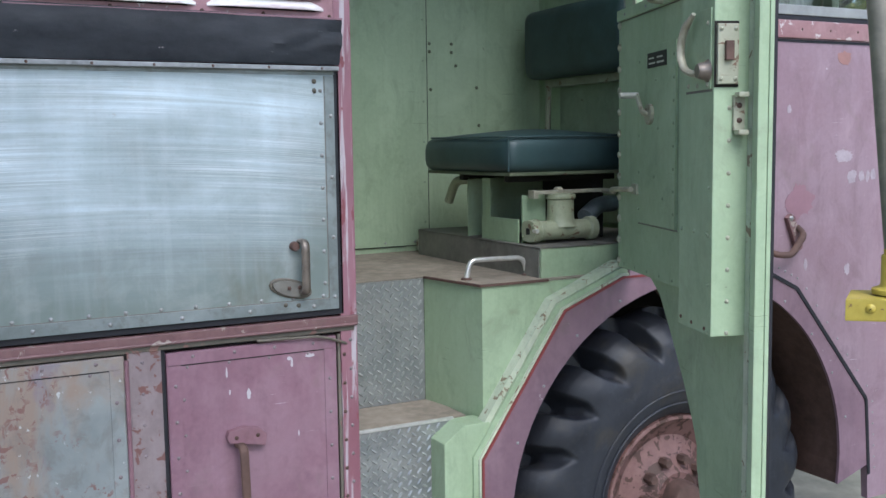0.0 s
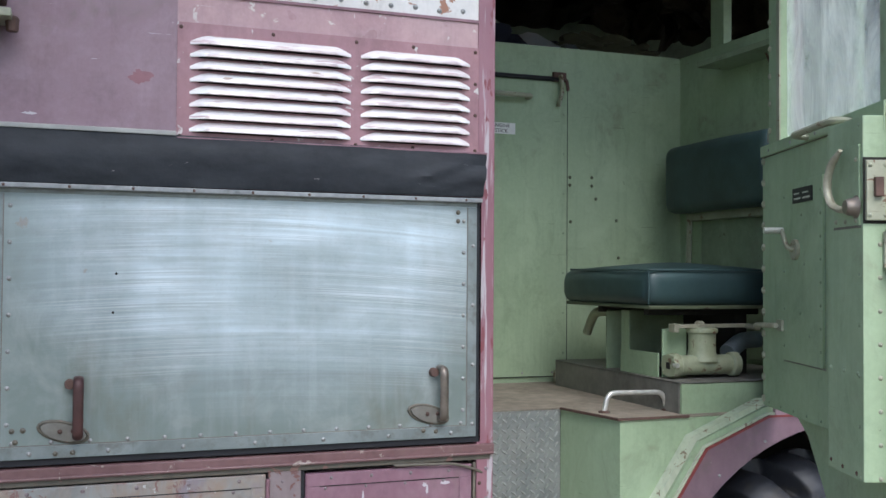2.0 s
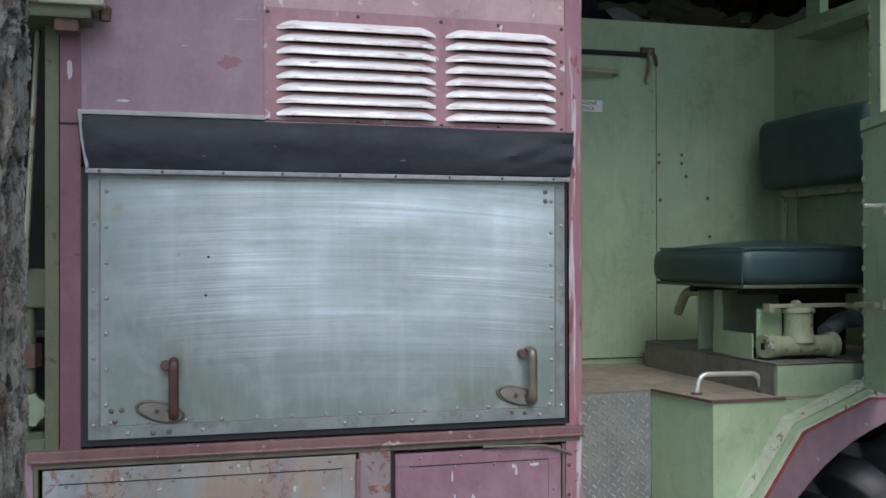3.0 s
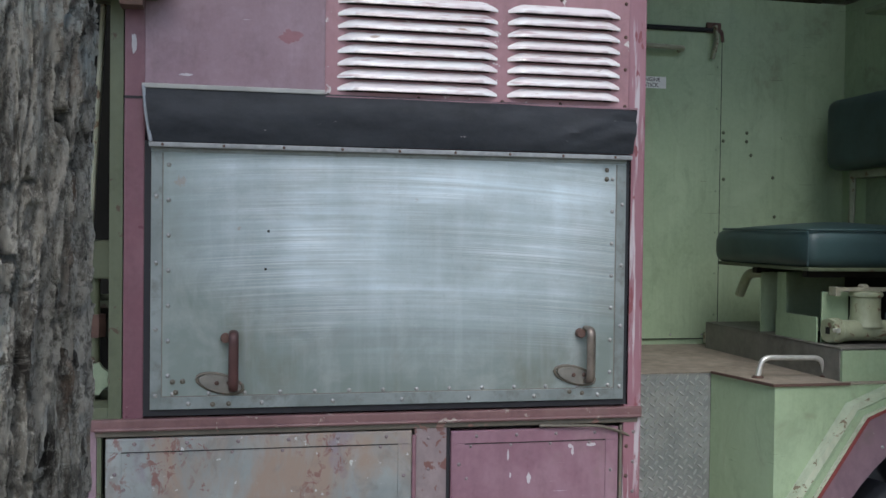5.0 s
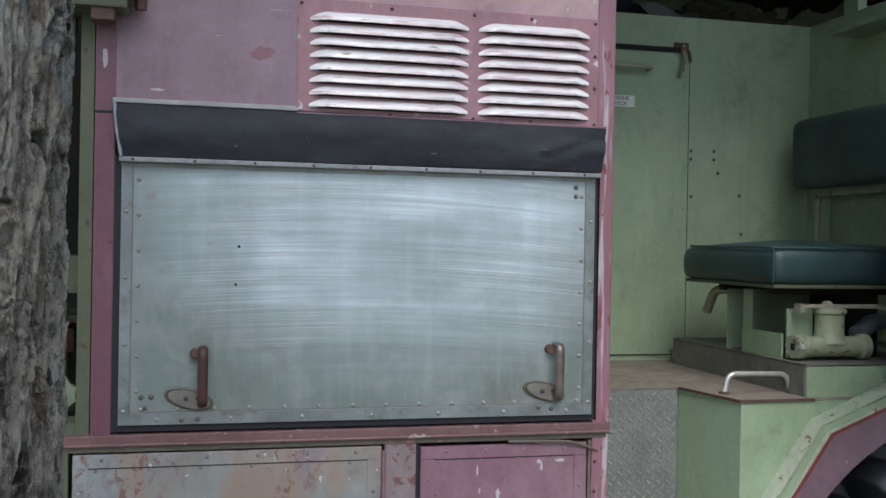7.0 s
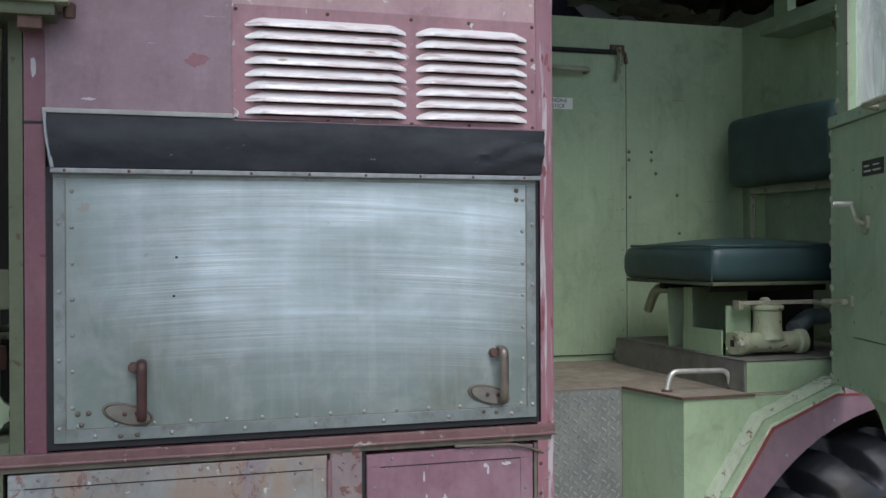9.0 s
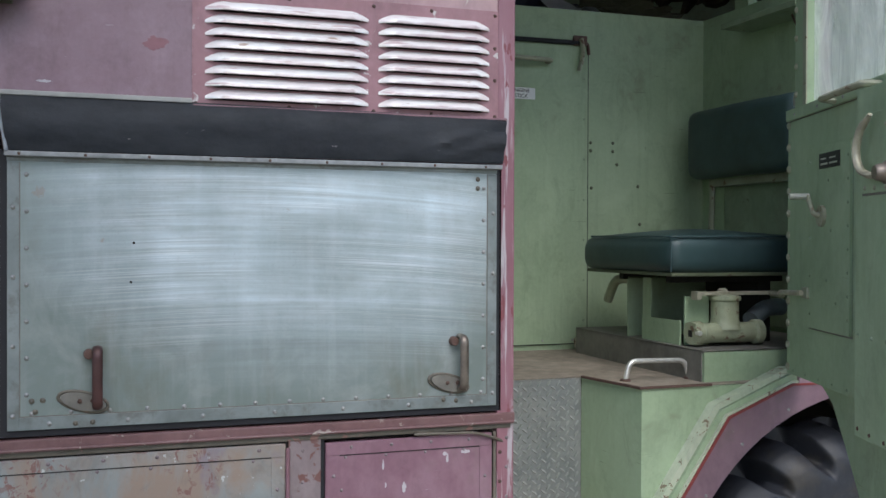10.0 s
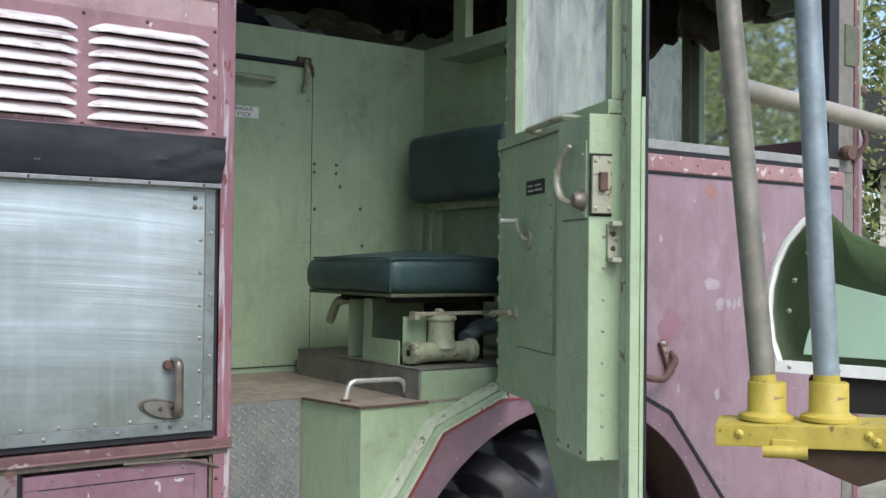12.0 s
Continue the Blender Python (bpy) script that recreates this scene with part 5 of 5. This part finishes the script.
blot(truck, 1.98, 2.12, 0.07, 0.05, plain("orange_undercoat", (0.32, 0.165, 0.145), 0.45, 0, 0.2, 20), 0.0, 6, "touch_up_patch")

# ---------------------------------------------------------------- the wheel
wheel = thing("front_wheel", "large black tractor-treaded tyre on a rusty pink steel rim", "wheel", pose(HUB_X, 0.10, HUB_Z))
R = 0.67


def tractor_tyre(lugs):
    """A tyre moulded in one: bulging walls, rounded shoulder lugs parted by grooves that die out down the wall."""
    half = [(0.292, 0.20), (0.298, 0.07), (0.306, 0.035), (0.335, 0.012), (0.37, -0.002), (0.41, -0.012), (0.45, -0.016), (0.48, -0.016), (0.505, -0.014), (0.53, -0.010), (0.552, -0.004), (0.575, 0.006), (0.597, 0.020), (0.618, 0.036), (0.636, 0.054), (0.650, 0.076), (0.660, 0.100), (0.667, 0.130), (0.670, 0.160)]
    half = [((1 - k / 4) * p[0] + k / 4 * q[0], (1 - k / 4) * p[1] + k / 4 * q[1]) for p, q in zip(half, half[1:]) for k in range(4)] + half[-1:]
    line = half + [(r, 0.34 - y) for r, y in reversed(half)]
    seg = lugs * 40
    bm = bmesh.new()
    rings = []
    for j, (r, y) in enumerate(line):
        p, q = line[max(j - 4, 0)], line[min(j + 4, len(line) - 1)]
        t = Vector((q[0] - p[0], q[1] - p[1])).normalized()
        n = Vector((-t.y, t.x)) if abs(y - 0.17) > 0.001 else Vector((1, 0))
        if n.x < 0 and r > 0.5:
            n = -n
        side = abs(y - 0.17)
        fade = min(1, max(0, (r - 0.50) / 0.085))
        fade = fade * fade * (3 - 2 * fade)
        ring = []
        for k in range(seg):
            a = 2 * math.pi * k / seg
            phase = (k / 40 + (0.5 if y > 0.17 else 0.0) + 1.5 * side + 1.2 * max(0, 0.62 - r)) % 1
            near = abs(phase - 0.5)
            cut = min(1, max(0, (near - 0.42 + 0.15 * fade) / 0.15))
            cut = cut * cut * (3 - 2 * cut)
            d = -fade * cut * (0.030 + 0.55 * max(0, r - 0.56)) + fade * 0.010 * math.cos(near * 5.2)
            rr, yy = r + n.x * d, y + n.y * d
            ring.append(bm.verts.new((rr * math.cos(a), yy, rr * math.sin(a))))
        rings.append(ring)
    for p, q in zip(rings, rings[1:]):
        for k in range(seg):
            bm.faces.new((p[k], p[(k + 1) % seg], q[(k + 1) % seg], q[k]))
    return bm


tyre = part("tyre", tractor_tyre(20), TYRE, wheel, smooth=True)
for r, y in ((0.40, -0.0135), (0.352, -0.0005)):
    part("moulded_ring", tube([(r * math.cos(a), y + 0.003, r * math.sin(a)) for a in between(0, 2 * math.pi, 73)], 0.0045, 6), TYRE, tyre, smooth=True)
PINK = paint("rusty_pink_rim_paint", (0.14, 0.068, 0.058), (0.24, 0.135, 0.12), (0.075, 0.038, 0.028), 0.65, 0.52)
part("rim", lathe([(0.20, 0.10), (0.235, 0.07), (0.262, 0.055), (0.285, 0.03), (0.297, 0.032), (0.302, 0.05), (0.290, 0.07), (0.29, 0.28), (0.20, 0.28)], 48), PINK, wheel, smooth=True)
part("wheel_disc", lathe([(0.05, 0.02), (0.09, 0.015), (0.12, 0.045), (0.16, 0.06), (0.20, 0.085), (0.225, 0.09), (0.225, 0.12), (0.05, 0.12)], 40), PINK, wheel, smooth=True)
part("hub_cap", lathe([(0.03, -0.05), (0.06, -0.045), (0.068, -0.03), (0.068, 0.03)], 24), RUST, wheel, smooth=True)
for i in range(10):
    a = 2 * math.pi * i / 10
    nut = part("wheel_nut", lathe([(0.016, 0.0), (0.020, 0.006), (0.020, 0.04)], 6), RUST, wheel)
    nut.location = (0.135 * math.cos(a), 0.012, 0.135 * math.sin(a))
part("axle", tube([(0, 0.1, 0), (0, 0.72, 0)], 0.07, 16), RUST, wheel)

# ---------------------------------------------------------------- the open bay behind the hatch
bay = thing("equipment_bay", "dark open equipment bay framed in dull green steel", "truck bay")
# Darkened green and near-black walls carry the bay's shade in their colours.
part("door_frame", box(-1.43, -1.397, 0.0, 0.06, 1.335, 3.25, 0.003), SHADED_GREEN, bay)
part("bay_sill", box(-2.3, -1.43, 0.0, 0.30, 1.335, 1.372, 0.004), SHADED_GREEN, bay)
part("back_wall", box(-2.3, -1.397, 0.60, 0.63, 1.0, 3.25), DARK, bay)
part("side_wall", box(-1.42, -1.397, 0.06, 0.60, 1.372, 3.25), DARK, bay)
part("trim_strip", box(-1.456, -1.445, -0.002, 0.03, 0.45, 1.312, 0.002), SHADED_GREEN, bay)
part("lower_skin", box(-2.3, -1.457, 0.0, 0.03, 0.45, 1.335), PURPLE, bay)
part("green_tank", box(-1.60, -1.43, 0.12, 0.30, 1.69, 1.79, 0.006), SHADED_GREEN, bay)
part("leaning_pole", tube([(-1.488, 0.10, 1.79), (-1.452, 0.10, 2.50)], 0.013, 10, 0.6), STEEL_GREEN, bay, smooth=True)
part("valve_pipe", tube([(-1.482, 0.15, 1.372), (-1.482, 0.15, 1.69)], 0.015, 12), SHADED_GREEN, bay, smooth=True)
part("valve_union", lathe([(0.028, -0.03), (0.03, 0.0), (0.028, 0.03)], 6, "z"), RUST, bay).location = (-1.482, 0.15, 1.565)
knob = bmesh.new()
add_prism(knob, [((0.045 if k % 2 else 0.038) * math.cos(k * math.pi / 8), (0.045 if k % 2 else 0.038) * math.sin(k * math.pi / 8)) for k in range(16)], -0.012, 0.012)
handwheel = part("hand_wheel", knob, GREEN_DARK, bay, "pale green valve hand wheel")
handwheel.location = (-1.480, 0.105, 1.43)
part("valve_stem", tube([(-1.480, 0.095, 1.43), (-1.480, 0.15, 1.43)], 0.011, 10), RUST, bay)
part("bay_shelf", box(-1.95, -1.43, 0.30, 0.58, 1.60, 1.62), SHADED_GREEN, bay)
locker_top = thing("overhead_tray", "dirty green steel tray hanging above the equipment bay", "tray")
part("tray_body", box(-1.95, -1.315, -0.10, 0.0, 2.395, 2.47, 0.008), SHADED_GREEN, locker_top)
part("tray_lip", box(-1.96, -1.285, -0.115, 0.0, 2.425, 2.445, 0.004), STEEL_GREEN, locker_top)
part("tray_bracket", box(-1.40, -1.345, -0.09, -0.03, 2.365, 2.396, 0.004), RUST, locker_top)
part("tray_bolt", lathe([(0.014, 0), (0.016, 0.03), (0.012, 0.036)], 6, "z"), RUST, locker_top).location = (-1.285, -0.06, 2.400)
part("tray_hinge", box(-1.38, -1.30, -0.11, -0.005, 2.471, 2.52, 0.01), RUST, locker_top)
part("tray_back", box(-1.95, -1.39, 0.0, 0.10, 2.40, 2.47), SHADED_GREEN, locker_top)

# ---------------------------------------------------------------- yellow pipe stand
stand_at = pose(0.936, -1.073, 0, 0, 0, -54)
stand = thing("pipe_stand", "yellow steel stand with two upright galvanised pipes", "stand", stand_at)


def from_world(*p):
    return stand_at.inverted() @ Vector(p)


part("beam", prism([(-0.115, 1.400), (-0.115, 1.452), (0.72, 1.488), (0.72, 1.428)], -0.085, 0.075, "y", 0.004), YELLOW, stand)
part("gusset", prism([(0.0, 1.402), (0.205, 1.325), (0.44, 1.415)], -0.07, 0.06, "y", 0.003), BROWN, stand, "dark rusty gusset plate under the beam")
part("catch", tube([(-0.006, -0.096, 1.396), (0.094, -0.096, 1.400)], [0.014, 0.016], 10), YELLOW, stand, smooth=True)
part("catch_bracket", box(0.015, 0.07, -0.092, -0.083, 1.392, 1.425, 0.002), YELLOW, stand)
part("post", box(0.52, 0.60, -0.045, 0.045, GROUND, 1.44, 0.006), YELLOW, stand)
part("foot_plate", box(0.41, 0.71, -0.15, 0.15, GROUND, GROUND + 0.02, 0.004), YELLOW, stand)
for x, top, z, pipe in ((0.0, -0.097, 1.459, PIPE_BROWN), (0.141, 0.087, 1.465, PIPE_BLUE)):
    socket = part("pipe_socket", lathe([(0.064, 0.0), (0.065, 0.004), (0.064, 0.011), (0.050, 0.016), (0.0455, 0.022), (0.045, 0.088), (0.043, 0.091), (0.031, 0.091)], 28, "z"), YELLOW, stand, "yellow-painted flanged pipe socket", smooth=True)
    socket.location = (x, 0, z)
    for k in range(4):
        rivet(socket, 0.056 * math.cos(k * 1.57 + 0.6), 0.056 * math.sin(k * 1.57 + 0.6), 0.011, 0.006, out=(0, 0, 1), material=YELLOW, name="bolt")
    lean = (top - x) / 1.03
    part("upright_pipe", tube([(x + lean * h, 0, z + h) for h in (0.02, 0.30, 0.60, 0.9, 1.2, 1.5)], 0.0298, 20), pipe, stand, smooth=True)
    part("paint_overlap", tube([(x + lean * 0.088, 0, z + 0.088), (x + lean * 0.108, 0, z + 0.108)], 0.0305, 20), YELLOW, stand)
for x, z in ((-0.06, 1.432), (0.225, 1.445), (0.242, 1.432)):
    rivet(stand, x, -0.085, z, 0.012, material=YELLOW, name="bolt")
part("cross_pipe", tube([from_world(0.905, -0.975, 2.283), from_world(2.3, -0.80, 2.255)], 0.028, 18), plain("cream_pipe", (0.33, 0.30, 0.24), 0.5, 0, 0.3, 20), stand, "cream-painted cross pipe", smooth=True)
part("pipe_brace", tube([from_world(2.2, -0.81, 2.255), (0.56, 0.0, 1.44)], 0.02, 12), PIPE, stand)

chute = thing("green_hopper", "pale green sheet metal hopper with a white rim", "hopper", pose(1.345, -0.80, 0, 0, 0, -58))
mouth = [(0.60, 1.530), (0.30, 1.540), (0.0, 1.550), (-0.022, 1.62), (-0.030, 1.70), (-0.026, 1.77), (-0.010, 1.835), (0.018, 1.90), (0.062, 1.956), (0.10, 1.982), (0.135, 1.986), (0.19, 1.93), (0.28, 1.884), (0.40, 1.86), (0.60, 1.87)]
bm = bmesh.new()
rings = []
for k in range(7):
    s = 1 - 0.42 * (k / 6) ** 2
    rings.append([bm.verts.new((0.30 + (u - 0.30) * s, 0.44 * math.sin(k / 6 * math.pi / 2), 1.56 + (z - 1.56) * s)) for u, z in mouth])
for p, q in zip(rings, rings[1:]):
    for i in range(len(mouth)):
        j = (i + 1) % len(mouth)
        bm.faces.new((p[i], p[j], q[j], q[i]))
bm.faces.new(rings[-1])
bmesh.ops.solidify(bm, geom=list(bm.faces), thickness=0.004)
part("bowl", bm, GREEN, chute, smooth=True)
part("rim", tube([(u, -0.004, z) for u, z in mouth[2:11]], 0.017, 8, 0.7), WHITE, chute, "white-painted rim", smooth=True)
part("front_rim", prism([(-0.01, 1.528), (-0.01, 1.562), (0.60, 1.543), (0.60, 1.510)], -0.02, -0.002), WHITE, chute)
part("divider", prism([(0.146, 1.782), (0.60, 1.67), (0.60, 1.56), (0.06, 1.575), (0.075, 1.64)], 0.05, 0.058, "y", 0.002), plain("mint_enamel", (0.33, 0.47, 0.36), 0.3, 0, 0.1, 10), chute, "smooth mint green divider plate")
part("support_arm", box(0.08, 0.60, 0.0, 0.30, 1.42, 1.515, 0.004), DARK, chute)
for u, z in ((0.02, 1.70), (0.035, 1.79), (0.07, 1.87)):
    rivet(chute, u, 0.07, z, 0.008, material=GREEN_DARK)
for u in between(0.03, 0.55, 5):
    rivet(chute, u, -0.020, 1.544 - u * 0.03, 0.006)

# ---------------------------------------------------------------- ground, trees, house
bm = bmesh.new()
n = 60
def stretch(k):
    u = 2 * k / n - 1
    return math.copysign(abs(u) ** 3 * 800 + abs(u) * 12, u)
grid = [[bm.verts.new((stretch(i) + 1, stretch(j) + 1, GROUND + 0.03 * noise.noise((stretch(i) * 0.7, stretch(j) * 0.7, 0)) * min(1, (abs(stretch(i)) + abs(stretch(j))) / 4) - 0.005)) for j in range(n + 1)] for i in range(n + 1)]
for i in range(n):
    for j in range(n):
        bm.faces.new((grid[i][j], grid[i + 1][j], grid[i + 1][j + 1], grid[i][j + 1]))
tagged(part("ground", bm, GRASSY, label="dry grassy ground with fallen leaves", smooth=True), category="ground", kind="structure")


def soft_noise(x, y, seed):
    """Smooth noise from 0 to 1 on a plane of points."""
    table = np.random.default_rng(seed).random((256, 256))
    i, j = np.floor(x).astype(int), np.floor(y).astype(int)
    u, v = x - i, y - j
    u, v = u * u * (3 - 2 * u), v * v * (3 - 2 * v)
    i0, i1, j0, j1 = i % 256, (i + 1) % 256, j % 256, (j + 1) % 256
    return (table[i0, j0] * (1 - u) + table[i1, j0] * u) * (1 - v) + (table[i0, j1] * (1 - u) + table[i1, j1] * u) * v


def plates(x, y, seed, aspect):
    """Irregular plates on a plane: distance to the nearest crack, three chance values of the plate, the way from its middle."""
    rng = np.random.default_rng(seed)
    px, py, chance = rng.random((256, 256)), rng.random((256, 256)), rng.random((3, 256, 256))
    i, j = np.floor(x).astype(int), np.floor(y).astype(int)
    near = []
    for di in (-2, -1, 0, 1, 2):
        for dj in (-2, -1, 0, 1, 2):
            a, b = (i + di) % 256, (j + dj) % 256
            near.append((i + di + 0.1 + 0.8 * px[a, b], j + dj + 0.1 + 0.8 * py[a, b], a, b))
    cx, cy = np.stack([q[0] for q in near]), np.stack([q[1] for q in near])
    best = np.argmin((cx - x) ** 2 + (cy - y) ** 2, axis=0)[None]
    bx, by = np.take_along_axis(cx, best, 0), np.take_along_axis(cy, best, 0)
    dx, dy = cx - bx, cy - by
    span = np.sqrt(dx * dx + dy * dy)
    gap = ((cx + bx) / 2 - x) * dx + ((cy + by) / 2 - y) * dy
    gap = np.where(span > 1e-6, gap / np.maximum(np.sqrt(dx * dx + (aspect * dy) ** 2), 1e-6), 9.0).min(axis=0)
    ia = np.take_along_axis(np.stack([q[2] for q in near]), best, 0)[0]
    ib = np.take_along_axis(np.stack([q[3] for q in near]), best, 0)[0]
    return gap, chance[:, ia, ib], x - bx[0], y - by[0]


def trunk_mesh(r0, r1, height, seed):
    """A trunk with furrowed bark: long flaky plates parted by deep cracks. Finest at eye height, on the side of the path."""
    zs = np.concatenate([np.linspace(0, 1.68, 80), np.linspace(1.685, 2.26, 600), np.linspace(2.29, height, 80)])
    angles = np.concatenate([np.radians(np.linspace(-34, 30, 600)), np.radians(np.linspace(31, 325, 180))])
    A, Z = np.meshgrid(angles, zs)
    base = (r0 + (r1 - r0) * Z / height) * (1 + 0.3 * np.exp(-Z / 0.3))
    u, v = A * 0.205 * 66 + 40, Z * 9.0 + seed
    u = u + 1.3 * (soft_noise(u * 0.45, v * 0.5, 1) - 0.5) + 0.7 * (soft_noise(u * 1.7, v * 2.0, 2) - 0.5) + 0.12 * (soft_noise(u * 5, v * 5, 3) - 0.5)
    v = v + 0.7 * (soft_noise(u * 0.6, v * 0.6, 4) - 0.5) + 0.5 * (soft_noise(u * 2.2, v * 2.2, 5) - 0.5)
    gap, chance, dx, dy = plates(u, v, 6, 0.13)
    edge = np.clip((gap - 0.10) / 0.14, 0, 1)
    edge = edge ** 0.8
    gap2, chance2, dx2, dy2 = plates(u * 1.9 + 9 + 0.5 * soft_noise(u * 4, v * 4, 21), v * 2.3 + 5 + 0.8 * soft_noise(u * 5, v * 5, 22), 7, 0.15)
    flake = chance2[0] * np.clip(gap2 / 0.05, 0, 1) + 0.9 * (chance2[1] - 0.5) * dx2 + 0.9 * (chance2[2] - 0.5) * dy2
    gap3, chance3, dx3, dy3 = plates(u * 4.6 + 3 + 0.5 * soft_noise(u * 9, v * 9, 23), v * 5.5 + 1 + 0.6 * soft_noise(u * 11, v * 11, 24), 8, 0.15)
    chip = chance3[0] * np.clip(gap3 / 0.10, 0, 1) + 0.8 * (chance3[1] - 0.5) * dx3 + 0.8 * (chance3[2] - 0.5) * dy3
    grit = soft_noise(u * 5, v * 9, 9) * 0.5 + soft_noise(u * 11, v * 22, 10) * 0.4 + soft_noise(u * 24, v * 48, 11) * 0.3
    relief = 0.0100 + 0.0050 * chance[0] + 0.006 * (chance[1] - 0.5) * dx + 0.004 * (chance[2] - 0.5) * dy + 0.0042 * flake + 0.0034 * chip
    d = base - 0.023 + edge * relief + 0.0042 * grit + 0.010 * (soft_noise(A * 3 + 9, Z * 5, 12) - 0.5)
    verts = np.stack([d * np.cos(A), d * np.sin(A), Z], -1).reshape(-1, 3)
    rows, seg = len(zs), len(angles)
    k = np.arange(seg)
    quad = np.stack([k, (k + 1) % seg, (k + 1) % seg + seg, k + seg], 1)
    faces = (quad[None] + (np.arange(rows - 1) * seg)[:, None, None]).reshape(-1, 4)
    me = bpy.data.meshes.new("trunk")
    me.from_pydata(verts.tolist(), [], faces.tolist())
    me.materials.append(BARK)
    tone = me.attributes.new("flake_furrow_tone", "FLOAT", "POINT")
    # Tone falls to zero in the furrows: crack shade put into the colour.
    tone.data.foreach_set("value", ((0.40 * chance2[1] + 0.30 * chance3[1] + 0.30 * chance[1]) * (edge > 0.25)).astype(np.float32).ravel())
    return me


def crown(parent, centre, spread, count, size, seed, name="crown"):
    """Leaves in loose sprays round points on the limbs, with gaps between."""
    rng = np.random.default_rng(seed)
    hubs = rng.normal(size=(max(8, count // 60), 3)) * np.array(spread) * 0.55 + np.array(centre)
    pos = hubs[rng.integers(0, len(hubs), count)] + rng.normal(size=(count, 3)) * min(spread) * 0.16
    u = rng.normal(size=(count, 3))
    u /= np.linalg.norm(u, axis=1)[:, None]
    w = np.cross(u, rng.normal(size=(count, 3)))
    w /= np.linalg.norm(w, axis=1)[:, None]
    s = size * rng.uniform(0.6, 1.3, (count, 1))
    v = np.stack([pos - u * s, pos + w * s * 0.45 - u * s * 0.1, pos + u * s, pos - w * s * 0.45 - u * s * 0.1], 1).reshape(-1, 3)
    me = bpy.data.meshes.new(name)
    me.from_pydata(v.tolist(), [], [(4 * i, 4 * i + 1, 4 * i + 2, 4 * i + 3) for i in range(count)])
    me.materials.append(LEAF)
    ob = new(name, me)
    ob.parent = parent
    return hubs


near_tree = thing("tree", "rough grey-brown furrowed tree trunk beside the truck", "tree", pose(-1.472, -1.975, GROUND, 0, 1.2, 0))
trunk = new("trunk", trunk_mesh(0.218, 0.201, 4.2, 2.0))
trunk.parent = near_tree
for a, l in ((0.4, 1.7), (2.3, 2.0), (3.9, 1.8), (5.2, 1.5)):
    end = (l * math.cos(a), l * math.sin(a), 6.0)
    part("limb", tube(bend([(0, 0, 3.9), (0.35 * end[0], 0.35 * end[1], 5.0), end], 0.3), [0.12] + [0.09] * 6 + [0.03], 10), BARK, near_tree, smooth=True)
# Crown stays out of view; sized to shade the truck's left side.
crown(near_tree, (-1.2, 0.4, 5.9), (2.8, 2.6, 1.2), 4500, 0.11, 5)


def far_tree(x, y, h, spread, seed, leaves, size):
    t = thing("tree", "leafy green tree standing beyond the truck", "tree", pose(x, y, GROUND), "trees beyond the truck")
    part("trunk", tube([(0, 0, 0), (0.1, 0.05, h * 0.35), (0.0, 0.1, h * 0.75)], [0.16, 0.12, 0.05], 12), BARK, t, smooth=True)
    hubs = crown(t, (0, 0, h * 0.55), (spread, spread, h * 0.42), leaves, size, seed)
    for p in hubs[:7]:
        part("limb", tube([(0.05, 0.03, h * 0.3), (p[0] * 0.5, p[1] * 0.5, (h * 0.35 + p[2]) / 2), tuple(p)], [0.05, 0.035, 0.012], 8), BARK, t)
    return t


far_tree(8.0, 6.6, 6.5, 2.0, 11, 15000, 0.048)
far_tree(11.5, 9.0, 8.0, 2.8, 12, 15000, 0.062)
far_tree(7.2, 7.6, 6.0, 2.2, 13, 14000, 0.050)
far_tree(10.0, 8.2, 7.0, 2.2, 14, 13000, 0.058)
far_tree(15.0, 13.0, 9.0, 3.4, 15, 12000, 0.106)
far_tree(20.0, 9.0, 10.0, 3.6, 16, 12000, 0.115)

house = thing("house", "pale yellow clapboard house behind the trees", "house", pose(12.6, 6.0, GROUND, 0, 0, -58))
SIDING = paint("pale_siding_paint", (0.52, 0.50, 0.40), (0.60, 0.58, 0.48), (0.40, 0.38, 0.30), 0.6, 0.75)
part("wall", box(0.05, 5.0, 0.0, 4.0, 0.0, 3.4), SIDING, house)
for i in range(21):
    z = 0.05 + i * 0.16
    part("clapboard", prism([(-0.035, z), (0.0, z + 0.16), (0.0, z)], 0.05, 5.0, "x"), SIDING, house)
part("roof", prism([(-0.4, 3.4), (2.0, 4.9), (4.4, 3.4)], -0.2, 5.2, "x"), DARK, house)
win = part("window", box(0.3, 1.3, -0.07, 0.0, 1.95, 2.65), WHITE, house)
for a in (0.34, 0.67, 1.00):
    for b in (1.99, 2.32):
        part("window_pane", box(a, a + 0.28, -0.075, -0.07, b, b + 0.28), DARK, win)
